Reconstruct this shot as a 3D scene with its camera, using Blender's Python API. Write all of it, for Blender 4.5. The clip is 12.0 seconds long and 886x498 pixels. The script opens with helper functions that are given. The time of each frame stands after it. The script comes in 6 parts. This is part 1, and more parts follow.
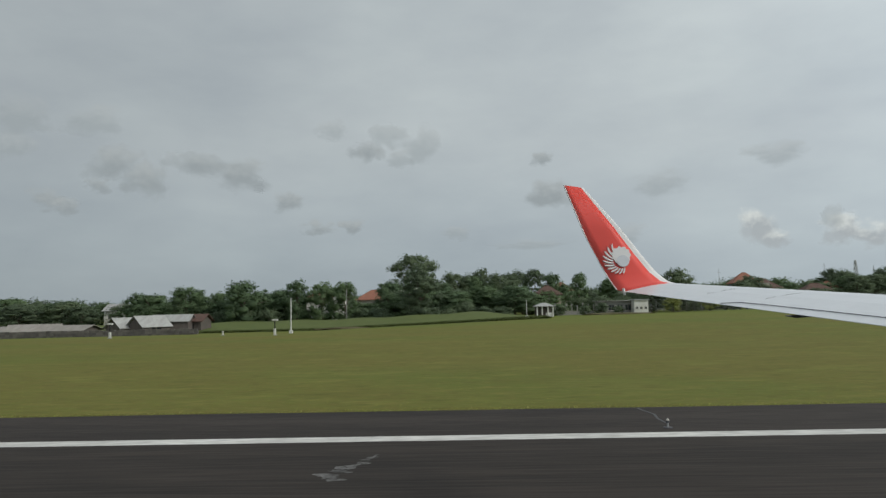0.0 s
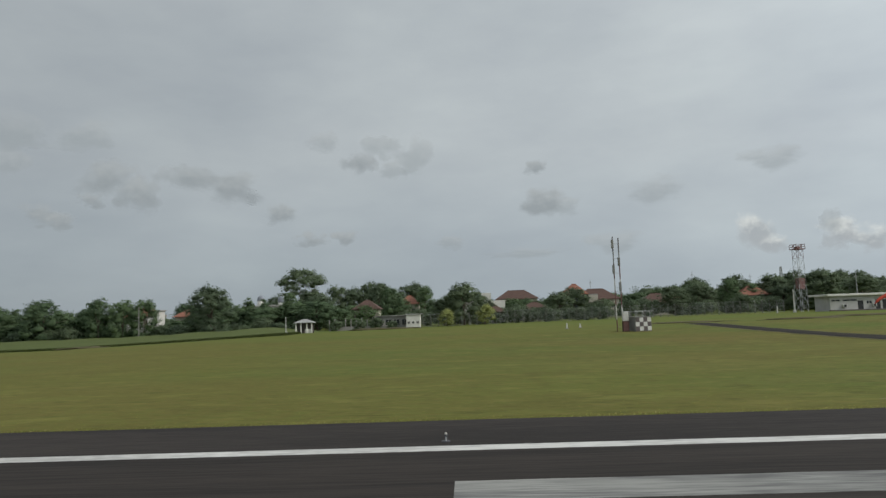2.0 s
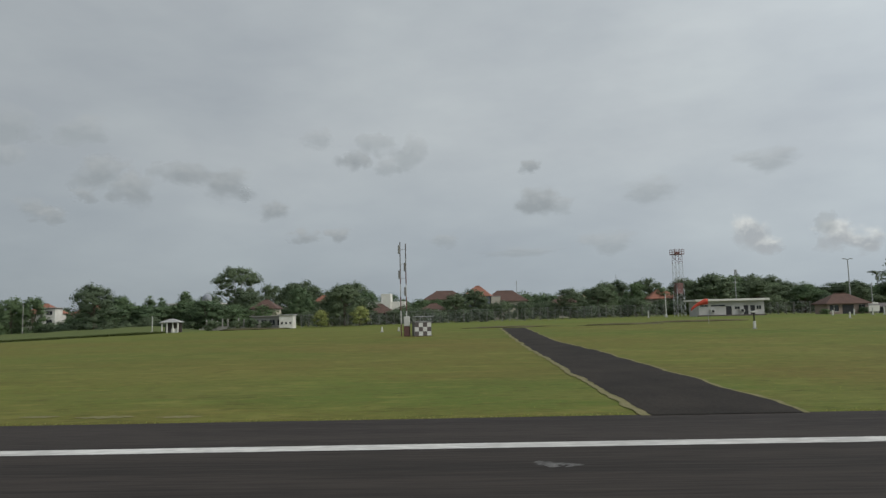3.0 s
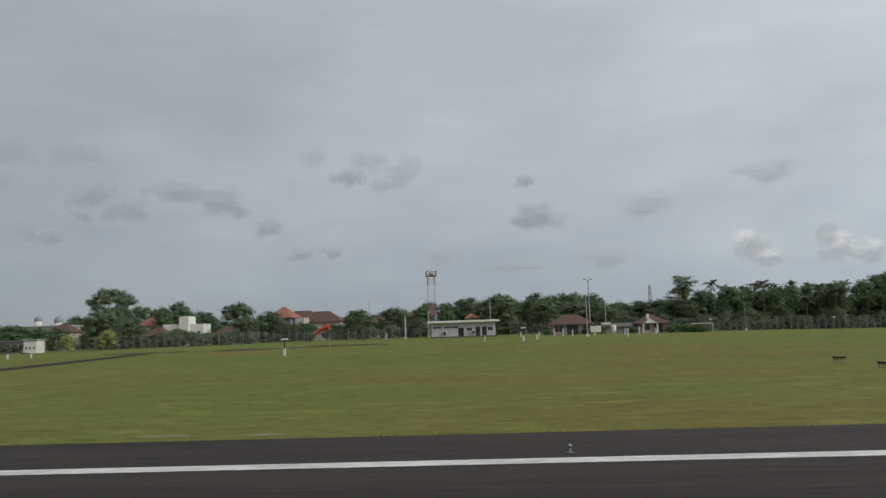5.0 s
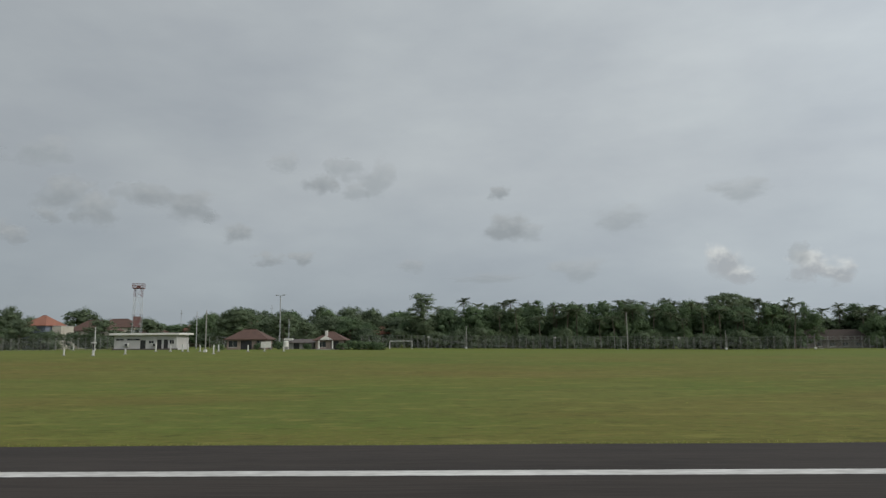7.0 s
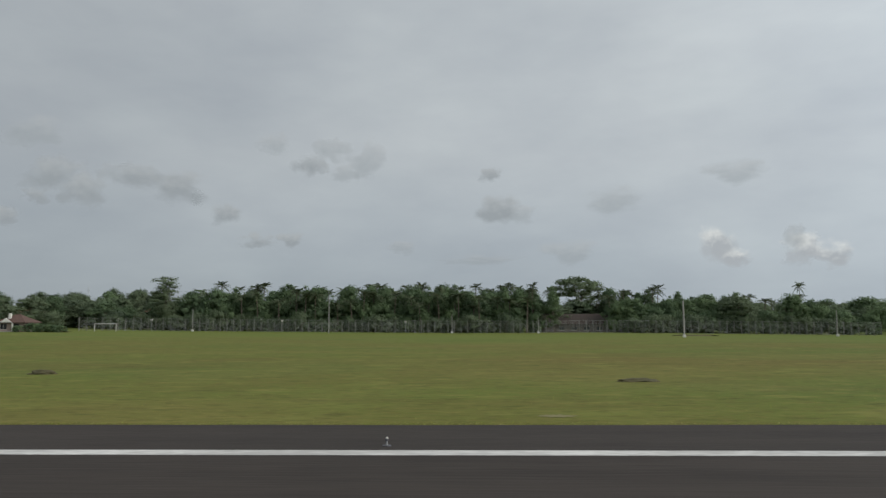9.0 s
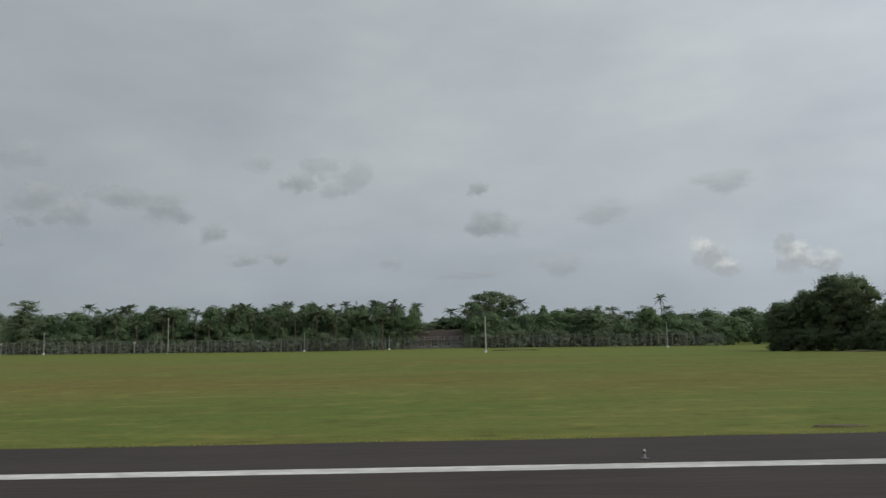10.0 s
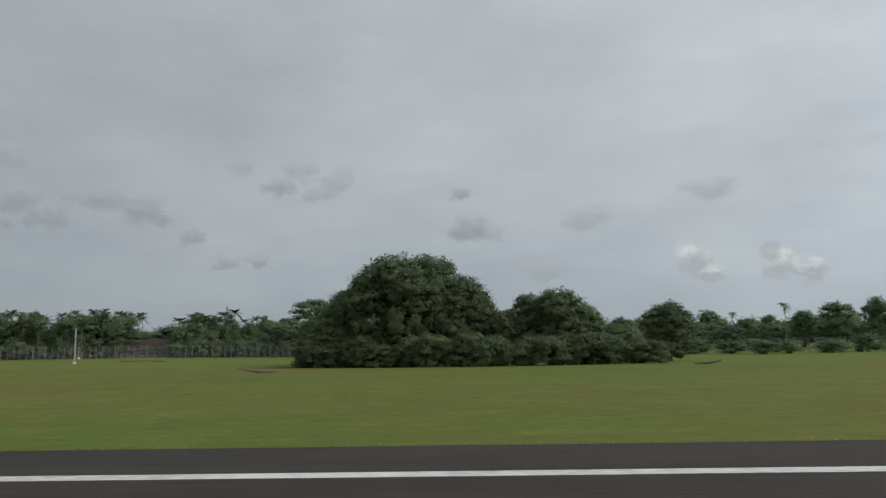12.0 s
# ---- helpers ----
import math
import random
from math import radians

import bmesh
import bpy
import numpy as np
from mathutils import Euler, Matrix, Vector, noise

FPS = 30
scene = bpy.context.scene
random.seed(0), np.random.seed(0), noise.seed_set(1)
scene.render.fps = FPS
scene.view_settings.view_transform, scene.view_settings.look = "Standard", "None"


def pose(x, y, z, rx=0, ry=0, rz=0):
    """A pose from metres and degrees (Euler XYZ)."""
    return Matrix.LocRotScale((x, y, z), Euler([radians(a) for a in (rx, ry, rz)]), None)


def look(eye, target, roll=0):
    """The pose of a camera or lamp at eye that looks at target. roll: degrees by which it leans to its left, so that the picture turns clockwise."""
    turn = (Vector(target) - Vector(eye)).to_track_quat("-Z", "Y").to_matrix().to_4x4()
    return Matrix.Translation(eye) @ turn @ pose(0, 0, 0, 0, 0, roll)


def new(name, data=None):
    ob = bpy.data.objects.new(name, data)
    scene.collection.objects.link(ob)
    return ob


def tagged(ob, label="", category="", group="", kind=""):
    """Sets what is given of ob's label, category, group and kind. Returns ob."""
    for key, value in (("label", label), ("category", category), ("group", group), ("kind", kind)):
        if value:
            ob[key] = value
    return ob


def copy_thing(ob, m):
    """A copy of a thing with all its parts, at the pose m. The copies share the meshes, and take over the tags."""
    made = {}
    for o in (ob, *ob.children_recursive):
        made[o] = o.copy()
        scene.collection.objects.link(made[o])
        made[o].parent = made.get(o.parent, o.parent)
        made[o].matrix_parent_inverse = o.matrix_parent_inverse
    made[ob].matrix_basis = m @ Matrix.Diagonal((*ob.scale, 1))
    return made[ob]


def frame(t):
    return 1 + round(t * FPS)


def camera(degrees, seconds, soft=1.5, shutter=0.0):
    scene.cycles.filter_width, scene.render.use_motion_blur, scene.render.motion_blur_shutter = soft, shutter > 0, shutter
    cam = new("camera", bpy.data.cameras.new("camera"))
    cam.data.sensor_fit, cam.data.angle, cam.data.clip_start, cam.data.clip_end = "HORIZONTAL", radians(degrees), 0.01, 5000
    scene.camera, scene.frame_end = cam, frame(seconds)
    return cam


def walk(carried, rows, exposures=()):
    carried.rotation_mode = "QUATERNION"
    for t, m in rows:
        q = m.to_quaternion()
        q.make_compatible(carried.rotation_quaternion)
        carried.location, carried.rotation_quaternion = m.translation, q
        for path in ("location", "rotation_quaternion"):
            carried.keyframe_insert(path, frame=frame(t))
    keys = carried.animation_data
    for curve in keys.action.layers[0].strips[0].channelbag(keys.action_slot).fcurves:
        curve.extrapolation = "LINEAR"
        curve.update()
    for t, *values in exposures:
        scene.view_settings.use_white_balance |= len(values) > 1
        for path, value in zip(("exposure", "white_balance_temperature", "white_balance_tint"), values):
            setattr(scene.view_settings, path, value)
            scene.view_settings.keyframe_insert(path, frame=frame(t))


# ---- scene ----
cam = camera(65.0, 12.0, soft=1.4)
EYE = 2.79
# seconds, metres along the runway, turn to the left, tilt up, roll (degrees)
ROWS = [
    (0.0, 0.000, 1.461, 4.691, -1.171), (0.5, 10.967, 1.495, 5.266, -1.240), (1.0, 22.277, 1.335, 5.679, -2.348),
    (1.5, 33.931, 1.830, 5.709, -2.286), (2.0, 45.931, 1.912, 5.478, -1.949), (2.5, 58.280, 1.925, 4.877, -2.014),
    (3.0, 70.980, 1.899, 5.319, -1.327), (4.0, 97.454, 2.300, 5.950, -1.400), (5.0, 125.124, 2.600, 6.583, -1.807),
    (5.5, 138.000, 1.250, 7.535, -5.090), (6.0, 155.000, 1.400, 7.747, -1.255), (6.5, 170.150, 1.400, 7.278, -0.461),
    (7.5, 201.400, 1.750, 7.400, -0.700), (8.5, 233.900, 2.200, 7.278, -0.915), (9.0, 251.450, 2.025, 5.824, -0.287),
    (9.5, 268.891, 2.037, 6.593, -0.895), (10.0, 286.710, 1.802, 7.058, -1.401), (10.5, 304.909, 2.044, 5.939, -0.423),
    (11.0, 323.492, 2.075, 7.598, -1.938), (11.5, 342.459, 1.762, 6.902, -0.792), (12.0, 361.814, 1.795, 7.405, -1.014)]
PATH = []
for t, x, turn, tilt, roll in ROWS:
    a, p = radians(turn), radians(tilt)
    PATH.append((t, look((x, 0, EYE), (x - math.sin(a) * math.cos(p), math.cos(a) * math.cos(p), EYE + math.sin(p)), roll)))
walk(cam, PATH, [(0.0, 0.03, 6500, 8.0), (1.5, 0.03, 6500, 9.0), (3.0, 0.0, 6500, 10.5), (5.0, 0.0, 6500, 11.0), (5.5, -0.06, 6500, 11.0),
                 (6.5, -0.04, 6500, 11.0), (8.5, -0.02, 6500, 11.0), (9.0, 0.04, 6500, 11.0), (9.5, 0.0, 6500, 11.0), (10.0, -0.04, 6500, 11.0), (10.5, 0.0, 6500, 11.0), (12.0, 0.0, 6500, 11.0)])

# ---- light: overcast sky and a weak, wide sun from ahead and behind the camera ----
SUN_EL, SUN_AZ = radians(33), radians(112)
world = bpy.data.worlds.new("overcast_sky")
scene.world = world
world.use_nodes = True
wn, wl = world.node_tree.nodes, world.node_tree.links
wn.clear()


def wnode(kind, **values):
    n = wn.new(kind)
    for k, v in values.items():
        n.inputs[k].default_value = v
    return n


def ramp(node, stops):
    e = node.color_ramp.elements
    while len(e) < len(stops):
        e.new(0.5)
    for el, (pos, col) in zip(e, stops):
        el.position, el.color = pos, (*col, 1)


w_out, w_bg, w_tc = wn.new("ShaderNodeOutputWorld"), wnode("ShaderNodeBackground", Strength=1.0), wn.new("ShaderNodeTexCoord")
w_sky = wn.new("ShaderNodeTexSky")
w_sky.sky_type, w_sky.sun_disc, w_sky.sun_elevation, w_sky.sun_rotation = "NISHITA", False, SUN_EL, SUN_AZ
w_dim = wn.new("ShaderNodeVectorMath")
w_dim.operation = "SCALE"
w_dim.inputs["Scale"].default_value = 0.06
w_xyz, w_map = wn.new("ShaderNodeSeparateXYZ"), wn.new("ShaderNodeMapping")
w_map.inputs["Scale"].default_value = (1.0, 1.0, 2.6)
w_ramp = wn.new("ShaderNodeValToRGB")
ramp(w_ramp, [(0.0, (0.325, 0.375, 0.415)), (0.10, (0.37, 0.415, 0.445)), (0.22, (0.422, 0.461, 0.481)), (0.45, (0.436, 0.476, 0.496)), (1.0, (0.52, 0.555, 0.575))])
w_n1, w_n2 = wnode("ShaderNodeTexNoise", Scale=2.2, Detail=5.0, Roughness=0.5), wnode("ShaderNodeTexNoise", Scale=6.0, Detail=6.0, Roughness=0.55)
w_r1 = wn.new("ShaderNodeValToRGB")
ramp(w_r1, [(0.3, (0.86, 0.87, 0.89)), (0.72, (1.12, 1.11, 1.09))])
w_r2 = wn.new("ShaderNodeValToRGB")
ramp(w_r2, [(0.3, (0.95, 0.95, 0.96)), (0.7, (1.05, 1.05, 1.04))])
w_side = wn.new("ShaderNodeMapRange")
for k, v in (("From Min", -0.6), ("From Max", 0.7), ("To Min", 0.91), ("To Max", 1.31)):
    w_side.inputs[k].default_value = v


def wmul(a, b):
    n = wn.new("ShaderNodeVectorMath")
    n.operation = "MULTIPLY"
    wl.new(a, n.inputs[0])
    wl.new(b, n.inputs[1])
    return n.outputs[0]


wl.new(w_tc.outputs["Generated"], w_xyz.inputs[0])
wl.new(w_tc.outputs["Generated"], w_map.inputs["Vector"])
wl.new(w_map.outputs[0], w_n1.inputs["Vector"])
wl.new(w_map.outputs[0], w_n2.inputs["Vector"])
wl.new(w_xyz.outputs["Z"], w_ramp.inputs[0])
wl.new(w_n1.outputs[0], w_r1.inputs[0])
wl.new(w_n2.outputs[0], w_r2.inputs[0])
wl.new(w_xyz.outputs["X"], w_side.inputs["Value"])
wl.new(w_sky.outputs[0], w_dim.inputs[0])
w_dot, w_glow = wn.new("ShaderNodeVectorMath"), wn.new("ShaderNodeMapRange")
w_dot.operation, w_glow.interpolation_type = "DOT_PRODUCT", "SMOOTHSTEP"
w_dot.inputs[1].default_value = (math.sin(SUN_AZ) * math.cos(SUN_EL), math.cos(SUN_AZ) * math.cos(SUN_EL), math.sin(SUN_EL))
wl.new(w_tc.outputs["Generated"], w_dot.inputs[0])
wl.new(w_dot.outputs["Value"], w_glow.inputs["Value"])
w_glow.inputs["To Min"].default_value, w_glow.inputs["To Max"].default_value = 1.0, 1.55
w_cloud = wmul(wmul(wmul(wmul(w_ramp.outputs[0], w_r1.outputs[0]), w_r2.outputs[0]), w_side.outputs[0]), w_glow.outputs[0])
w_mix = wn.new("ShaderNodeMix")
w_mix.data_type = "RGBA"
w_mix.inputs["Factor"].default_value = 0.92
wl.new(w_dim.outputs[0], w_mix.inputs["A"])
wl.new(w_cloud, w_mix.inputs["B"])
wl.new(w_mix.outputs["Result"], w_bg.inputs["Color"])
wl.new(w_bg.outputs[0], w_out.inputs[0])

sun_data = bpy.data.lights.new("sun", "SUN")
sun_data.energy, sun_data.angle, sun_data.color = 1.7, radians(14), (1.0, 0.95, 0.86)
sun = new("sun", sun_data)
sun.matrix_world = look((0, 0, 60), (-math.sin(SUN_AZ) * math.cos(SUN_EL), -math.cos(SUN_AZ) * math.cos(SUN_EL), 60 - math.sin(SUN_EL)))

# ---- materials ----


def mat(name, col, col2=None, rough=0.85, scale=1.5, fine=14.0, bump=0.25, metal=0.0, stretch=(1, 1, 1), amount=0.6, rand=0.0, island=0.0, spec=0.35):
    """A surface with colour variation at two scales, and fine relief, in metres of the world."""
    m = bpy.data.materials.new(name)
    m.use_nodes = True
    n, l = m.node_tree.nodes, m.node_tree.links
    bsdf = n["Principled BSDF"]
    bsdf.inputs["Roughness"].default_value, bsdf.inputs["Metallic"].default_value = rough, metal
    bsdf.inputs["Specular IOR Level"].default_value = spec
    geo, mp = n.new("ShaderNodeNewGeometry"), n.new("ShaderNodeMapping")
    mp.inputs["Scale"].default_value = stretch
    l.new(geo.outputs["Position"], mp.inputs["Vector"])
    big, small = n.new("ShaderNodeTexNoise"), n.new("ShaderNodeTexNoise")
    big.inputs["Scale"].default_value, small.inputs["Scale"].default_value = scale, fine
    big.inputs["Detail"].default_value = small.inputs["Detail"].default_value = 4.0
    l.new(mp.outputs[0], big.inputs["Vector"])
    l.new(mp.outputs[0], small.inputs["Vector"])
    add = n.new("ShaderNodeMath")
    add.operation = "MULTIPLY_ADD"
    add.inputs[1].default_value = 0.5
    l.new(small.outputs[0], add.inputs[0])
    half = n.new("ShaderNodeMath")
    half.operation = "MULTIPLY"
    half.inputs[1].default_value = 0.5
    l.new(big.outputs[0], half.inputs[0])
    l.new(half.outputs[0], add.inputs[2])
    last = add.outputs[0]
    for value, kind, out in ((rand, "ShaderNodeObjectInfo", "Random"), (island, "ShaderNodeNewGeometry", "Random Per Island")):
        if value:
            src, sc = n.new(kind), n.new("ShaderNodeMath")
            sc.operation = "MULTIPLY_ADD"
            sc.inputs[1].default_value = value
            l.new(src.outputs[out], sc.inputs[0])
            shift = n.new("ShaderNodeMath")
            shift.operation = "SUBTRACT"
            shift.inputs[1].default_value = value / 2
            l.new(last, shift.inputs[0])
            l.new(shift.outputs[0], sc.inputs[2])
            last = sc.outputs[0]
    cr = n.new("ShaderNodeValToRGB")
    c2 = col2 or tuple(c * 0.7 for c in col)
    ramp(cr, [(0.5 - amount / 2.6, c2), (0.5 + amount / 2.6, col)])
    l.new(last, cr.inputs[0])
    l.new(cr.outputs[0], bsdf.inputs["Base Color"])
    if bump:
        b = n.new("ShaderNodeBump")
        b.inputs["Strength"].default_value, b.inputs["Distance"].default_value = bump, 0.05
        l.new(small.outputs[0], b.inputs["Height"])
        l.new(b.outputs[0], bsdf.inputs["Normal"])
    return m


def grass_mat(name, green, olive, straw):
    m = mat(name, green, olive, rough=0.95, scale=0.06, fine=3.0, bump=0.6, amount=0.25, spec=0.1, stretch=(0.6, 1, 1))
    n, l = m.node_tree.nodes, m.node_tree.links
    bsdf = n["Principled BSDF"]
    base = bsdf.inputs["Base Color"].links[0].from_socket
    geo = n.new("ShaderNodeNewGeometry")
    mp = n.new("ShaderNodeMapping")
    mp.inputs["Scale"].default_value = (0.5, 1, 1)
    l.new(geo.outputs["Position"], mp.inputs["Vector"])
    # shadows of mown clumps are painted into the colour as sparse dark dashes
    clump_shadow, russet = tuple(c * 0.42 for c in green), (0.140, 0.095, 0.034)
    dim, lush, bright, pale = tuple(c * 0.62 for c in olive), (0.082, 0.124, 0.024), (0.150, 0.170, 0.040), tuple(c * 1.25 for c in straw)
    for scale, lo, hi, col, strength in ((0.035, 0.49, 0.61, olive, 0.50), (0.06, 0.49, 0.59, lush, 0.78), (0.05, 0.53, 0.64, russet, 0.34), (0.12, 0.50, 0.64, straw, 0.42), (0.3, 0.55, 0.66, dim, 0.30), (0.45, 0.55, 0.69, bright, 0.60), (0.9, 0.54, 0.70, pale, 0.42), (1.5, 0.60, 0.68, clump_shadow, 0.55), (2.4, 0.52, 0.70, dim, 0.58), (6.0, 0.50, 0.72, pale, 0.40)):
        t = n.new("ShaderNodeTexNoise")
        t.inputs["Scale"].default_value, t.inputs["Detail"].default_value = scale, 3.0
        l.new(mp.outputs[0], t.inputs["Vector"])
        r = n.new("ShaderNodeMapRange")
        for k, v in (("From Min", lo), ("From Max", hi), ("To Min", 0.0), ("To Max", strength)):
            r.inputs[k].default_value = v
        l.new(t.outputs[0], r.inputs["Value"])
        mx = n.new("ShaderNodeMix")
        mx.data_type = "RGBA"
        mx.inputs["B"].default_value = (*col, 1)
        l.new(r.outputs[0], mx.inputs["Factor"])
        l.new(base, mx.inputs["A"])
        base = mx.outputs["Result"]
    # drier towards the start of the runway
    sep, dry, mx = n.new("ShaderNodeSeparateXYZ"), n.new("ShaderNodeMapRange"), n.new("ShaderNodeMix")
    l.new(geo.outputs["Position"], sep.inputs[0])
    for k, v in (("From Min", 15.0), ("From Max", 85.0), ("To Min", 0.34), ("To Max", 0.0)):
        dry.inputs[k].default_value = v
    l.new(sep.outputs["X"], dry.inputs["Value"])
    mx.data_type = "RGBA"
    mx.inputs["B"].default_value = (*olive, 1)
    l.new(dry.outputs[0], mx.inputs["Factor"])
    l.new(base, mx.inputs["A"])
    base = mx.outputs["Result"]
    # and greener towards its far end
    wet, mx = n.new("ShaderNodeMapRange"), n.new("ShaderNodeMix")
    for k, v in (("From Min", 280.0), ("From Max", 350.0), ("To Min", 0.0), ("To Max", 0.32)):
        wet.inputs[k].default_value = v
    l.new(sep.outputs["X"], wet.inputs["Value"])
    mx.data_type = "RGBA"
    mx.inputs["B"].default_value = (*lush, 1)
    l.new(wet.outputs[0], mx.inputs["Factor"])
    l.new(base, mx.inputs["A"])
    base = mx.outputs["Result"]
    # fresher, less trodden grass towards the fence
    away, mx = n.new("ShaderNodeMapRange"), n.new("ShaderNodeMix")
    for k, v in (("From Min", 78.0), ("From Max", 125.0), ("To Min", 0.0), ("To Max", 0.42)):
        away.inputs[k].default_value = v
    l.new(sep.outputs["Y"], away.inputs["Value"])
    mx.data_type = "RGBA"
    mx.inputs["B"].default_value = (0.108, 0.158, 0.032, 1)
    l.new(away.outputs[0], mx.inputs["Factor"])
    l.new(base, mx.inputs["A"])
    l.new(mx.outputs["Result"], bsdf.inputs["Base Color"])
    return m


GRASS = grass_mat("mown_grass", (0.108, 0.136, 0.027), (0.127, 0.116, 0.031), (0.166, 0.146, 0.044))
TALL = mat("tall_grass", (0.106, 0.130, 0.044), (0.070, 0.088, 0.032), scale=0.3, fine=4, island=0.5, spec=0.1)
ASPHALT = mat("runway_asphalt", (0.038, 0.0312, 0.0268), (0.021, 0.0178, 0.0155), rough=0.85, scale=0.9, fine=9, stretch=(0.06, 1, 1), amount=0.22, spec=0.18)
SHOULDER = mat("shoulder_asphalt", (0.042, 0.035, 0.031), (0.024, 0.0205, 0.0185), rough=0.88, scale=0.9, fine=10, stretch=(0.08, 1, 1), amount=0.22, spec=0.18)


def aged(m, x0, x1, col):
    """The surface changes unevenly to another colour along the runway, from x0 to x1."""
    n, l = m.node_tree.nodes, m.node_tree.links
    bsdf = n["Principled BSDF"]
    base = bsdf.inputs["Base Color"].links[0].from_socket
    geo, sep, rng_, mx = n.new("ShaderNodeNewGeometry"), n.new("ShaderNodeSeparateXYZ"), n.new("ShaderNodeMapRange"), n.new("ShaderNodeMix")
    spots = n.new("ShaderNodeTexNoise")
    spots.inputs["Scale"].default_value = 0.25
    l.new(geo.outputs["Position"], sep.inputs[0])
    l.new(geo.outputs["Position"], spots.inputs["Vector"])
    for k, v in (("From Min", x0), ("From Max", x1), ("To Min", 0.0), ("To Max", 0.8)):
        rng_.inputs[k].default_value = v
    l.new(sep.outputs["X"], rng_.inputs["Value"])
    both = n.new("ShaderNodeMath")
    both.operation = "MULTIPLY"
    l.new(rng_.outputs[0], both.inputs[0])
    l.new(spots.outputs[0], both.inputs[1])
    mx.data_type = "RGBA"
    mx.inputs["B"].default_value = (*col, 1)
    l.new(both.outputs[0], mx.inputs["Factor"])
    l.new(base, mx.inputs["A"])
    l.new(mx.outputs["Result"], bsdf.inputs["Base Color"])


aged(ASPHALT, 90, 230, (0.056, 0.046, 0.039))
aged(SHOULDER, 90, 230, (0.052, 0.044, 0.038))
TRACK = mat("track_asphalt", (0.042, 0.036, 0.031), (0.021, 0.019, 0.017), rough=0.95, scale=0.35, fine=12, amount=0.3, spec=0.1)
DRYEDGE = mat("dry_grass_edge", (0.23, 0.20, 0.11), (0.13, 0.13, 0.055), scale=0.9, fine=9, spec=0.1, amount=0.4)
PAINT = mat("white_line_paint", (0.62, 0.61, 0.58), (0.40, 0.39, 0.37), rough=0.6, scale=0.7, fine=7, stretch=(0.35, 1, 1), amount=0.24)
SCUFF = mat("scuffed_asphalt", (0.155, 0.15, 0.145), (0.04, 0.038, 0.036), rough=0.8, scale=3.0, fine=14, amount=0.3)
WORNPAINT = mat("worn_marking_paint", (0.42, 0.42, 0.39), (0.17, 0.17, 0.165), rough=0.65, scale=0.6, fine=5, stretch=(0.2, 2, 1), amount=0.24)
# rubber rubbed into the marking at its nearer end
aged(WORNPAINT, 60, 53.5, (0.016, 0.012, 0.010))
def leaf_mat(name, col, col2, through_light=0.35, **more):
    """Leaves: matt, and a little light passes through them."""
    m = mat(name, col, col2, bump=0, spec=0.15, **more)
    n, l = m.node_tree.nodes, m.node_tree.links
    bsdf, out = n["Principled BSDF"], n["Material Output"]
    thin, both = n.new("ShaderNodeBsdfTranslucent"), n.new("ShaderNodeMixShader")
    both.inputs[0].default_value = through_light
    l.new(bsdf.inputs["Base Color"].links[0].from_socket, thin.inputs["Color"])
    l.new(bsdf.outputs[0], both.inputs[1])
    l.new(thin.outputs[0], both.inputs[2])
    l.new(both.outputs[0], out.inputs[0])
    return m


BLADE = leaf_mat("grass_blade", (0.300, 0.320, 0.080), (0.200, 0.235, 0.056), 0.5, rough=0.85, scale=0.2, fine=5, island=0.4)
LEAF = leaf_mat("leaf", (0.152, 0.216, 0.104), (0.098, 0.146, 0.084), rough=0.75, scale=0.35, fine=2.5, rand=0.3, island=0.2)
LEAFDARK = leaf_mat("dark_leaf", (0.150, 0.193, 0.110), (0.104, 0.140, 0.090), rough=0.75, scale=0.35, fine=2.5, rand=0.3, island=0.15)
BIGLEAF = leaf_mat("olive_leaf", (0.142, 0.184, 0.088), (0.094, 0.128, 0.074), rough=0.75, scale=0.35, fine=2.5, rand=0.25, island=0.2)
LEAFLIGHT = leaf_mat("yellow_green_leaf", (0.42, 0.44, 0.17), (0.22, 0.26, 0.09), rough=0.7, scale=0.8, fine=4, island=0.4)
PALMLEAF = leaf_mat("palm_leaf", (0.125, 0.150, 0.078), (0.070, 0.090, 0.055), rough=0.6, scale=0.5, fine=4, rand=0.3)
BARK = mat("bark", (0.17, 0.14, 0.11), (0.08, 0.065, 0.05), scale=2, fine=18, stretch=(1, 1, 0.3), bump=0.6)
WHITE = mat("white_plaster", (0.72, 0.71, 0.67), (0.5, 0.49, 0.45), scale=0.8, fine=9, bump=0.1)
CREAM = mat("cream_plaster", (0.52, 0.49, 0.41), (0.34, 0.31, 0.26), scale=0.8, fine=9, bump=0.1)
GREYWALL = mat("blue_grey_wall", (0.18, 0.21, 0.26), (0.12, 0.14, 0.18), scale=0.8, fine=9, bump=0.1)
DOMEGREY = mat("dull_dome_sheet", (0.25, 0.27, 0.30), (0.17, 0.185, 0.21), rough=0.5, scale=0.8, fine=9, bump=0.05)
CLAY = mat("pinkish_render", (0.34, 0.27, 0.23), (0.20, 0.155, 0.135), scale=0.8, fine=9, bump=0.1)
DULLWHITE = mat("dingy_white_wall", (0.50, 0.49, 0.48), (0.34, 0.335, 0.33), scale=0.8, fine=9, bump=0.1)
CONCRETE = mat("concrete", (0.36, 0.35, 0.33), (0.22, 0.215, 0.20), scale=0.9, fine=12, bump=0.2)
OLDROOF = mat("brown_tile_roof", (0.125, 0.072, 0.056), (0.070, 0.044, 0.037), scale=1.2, fine=9, bump=0.5)
REDROOF = mat("red_tile_roof", (0.31, 0.135, 0.088), (0.18, 0.08, 0.058), scale=1.2, fine=9, bump=0.5)
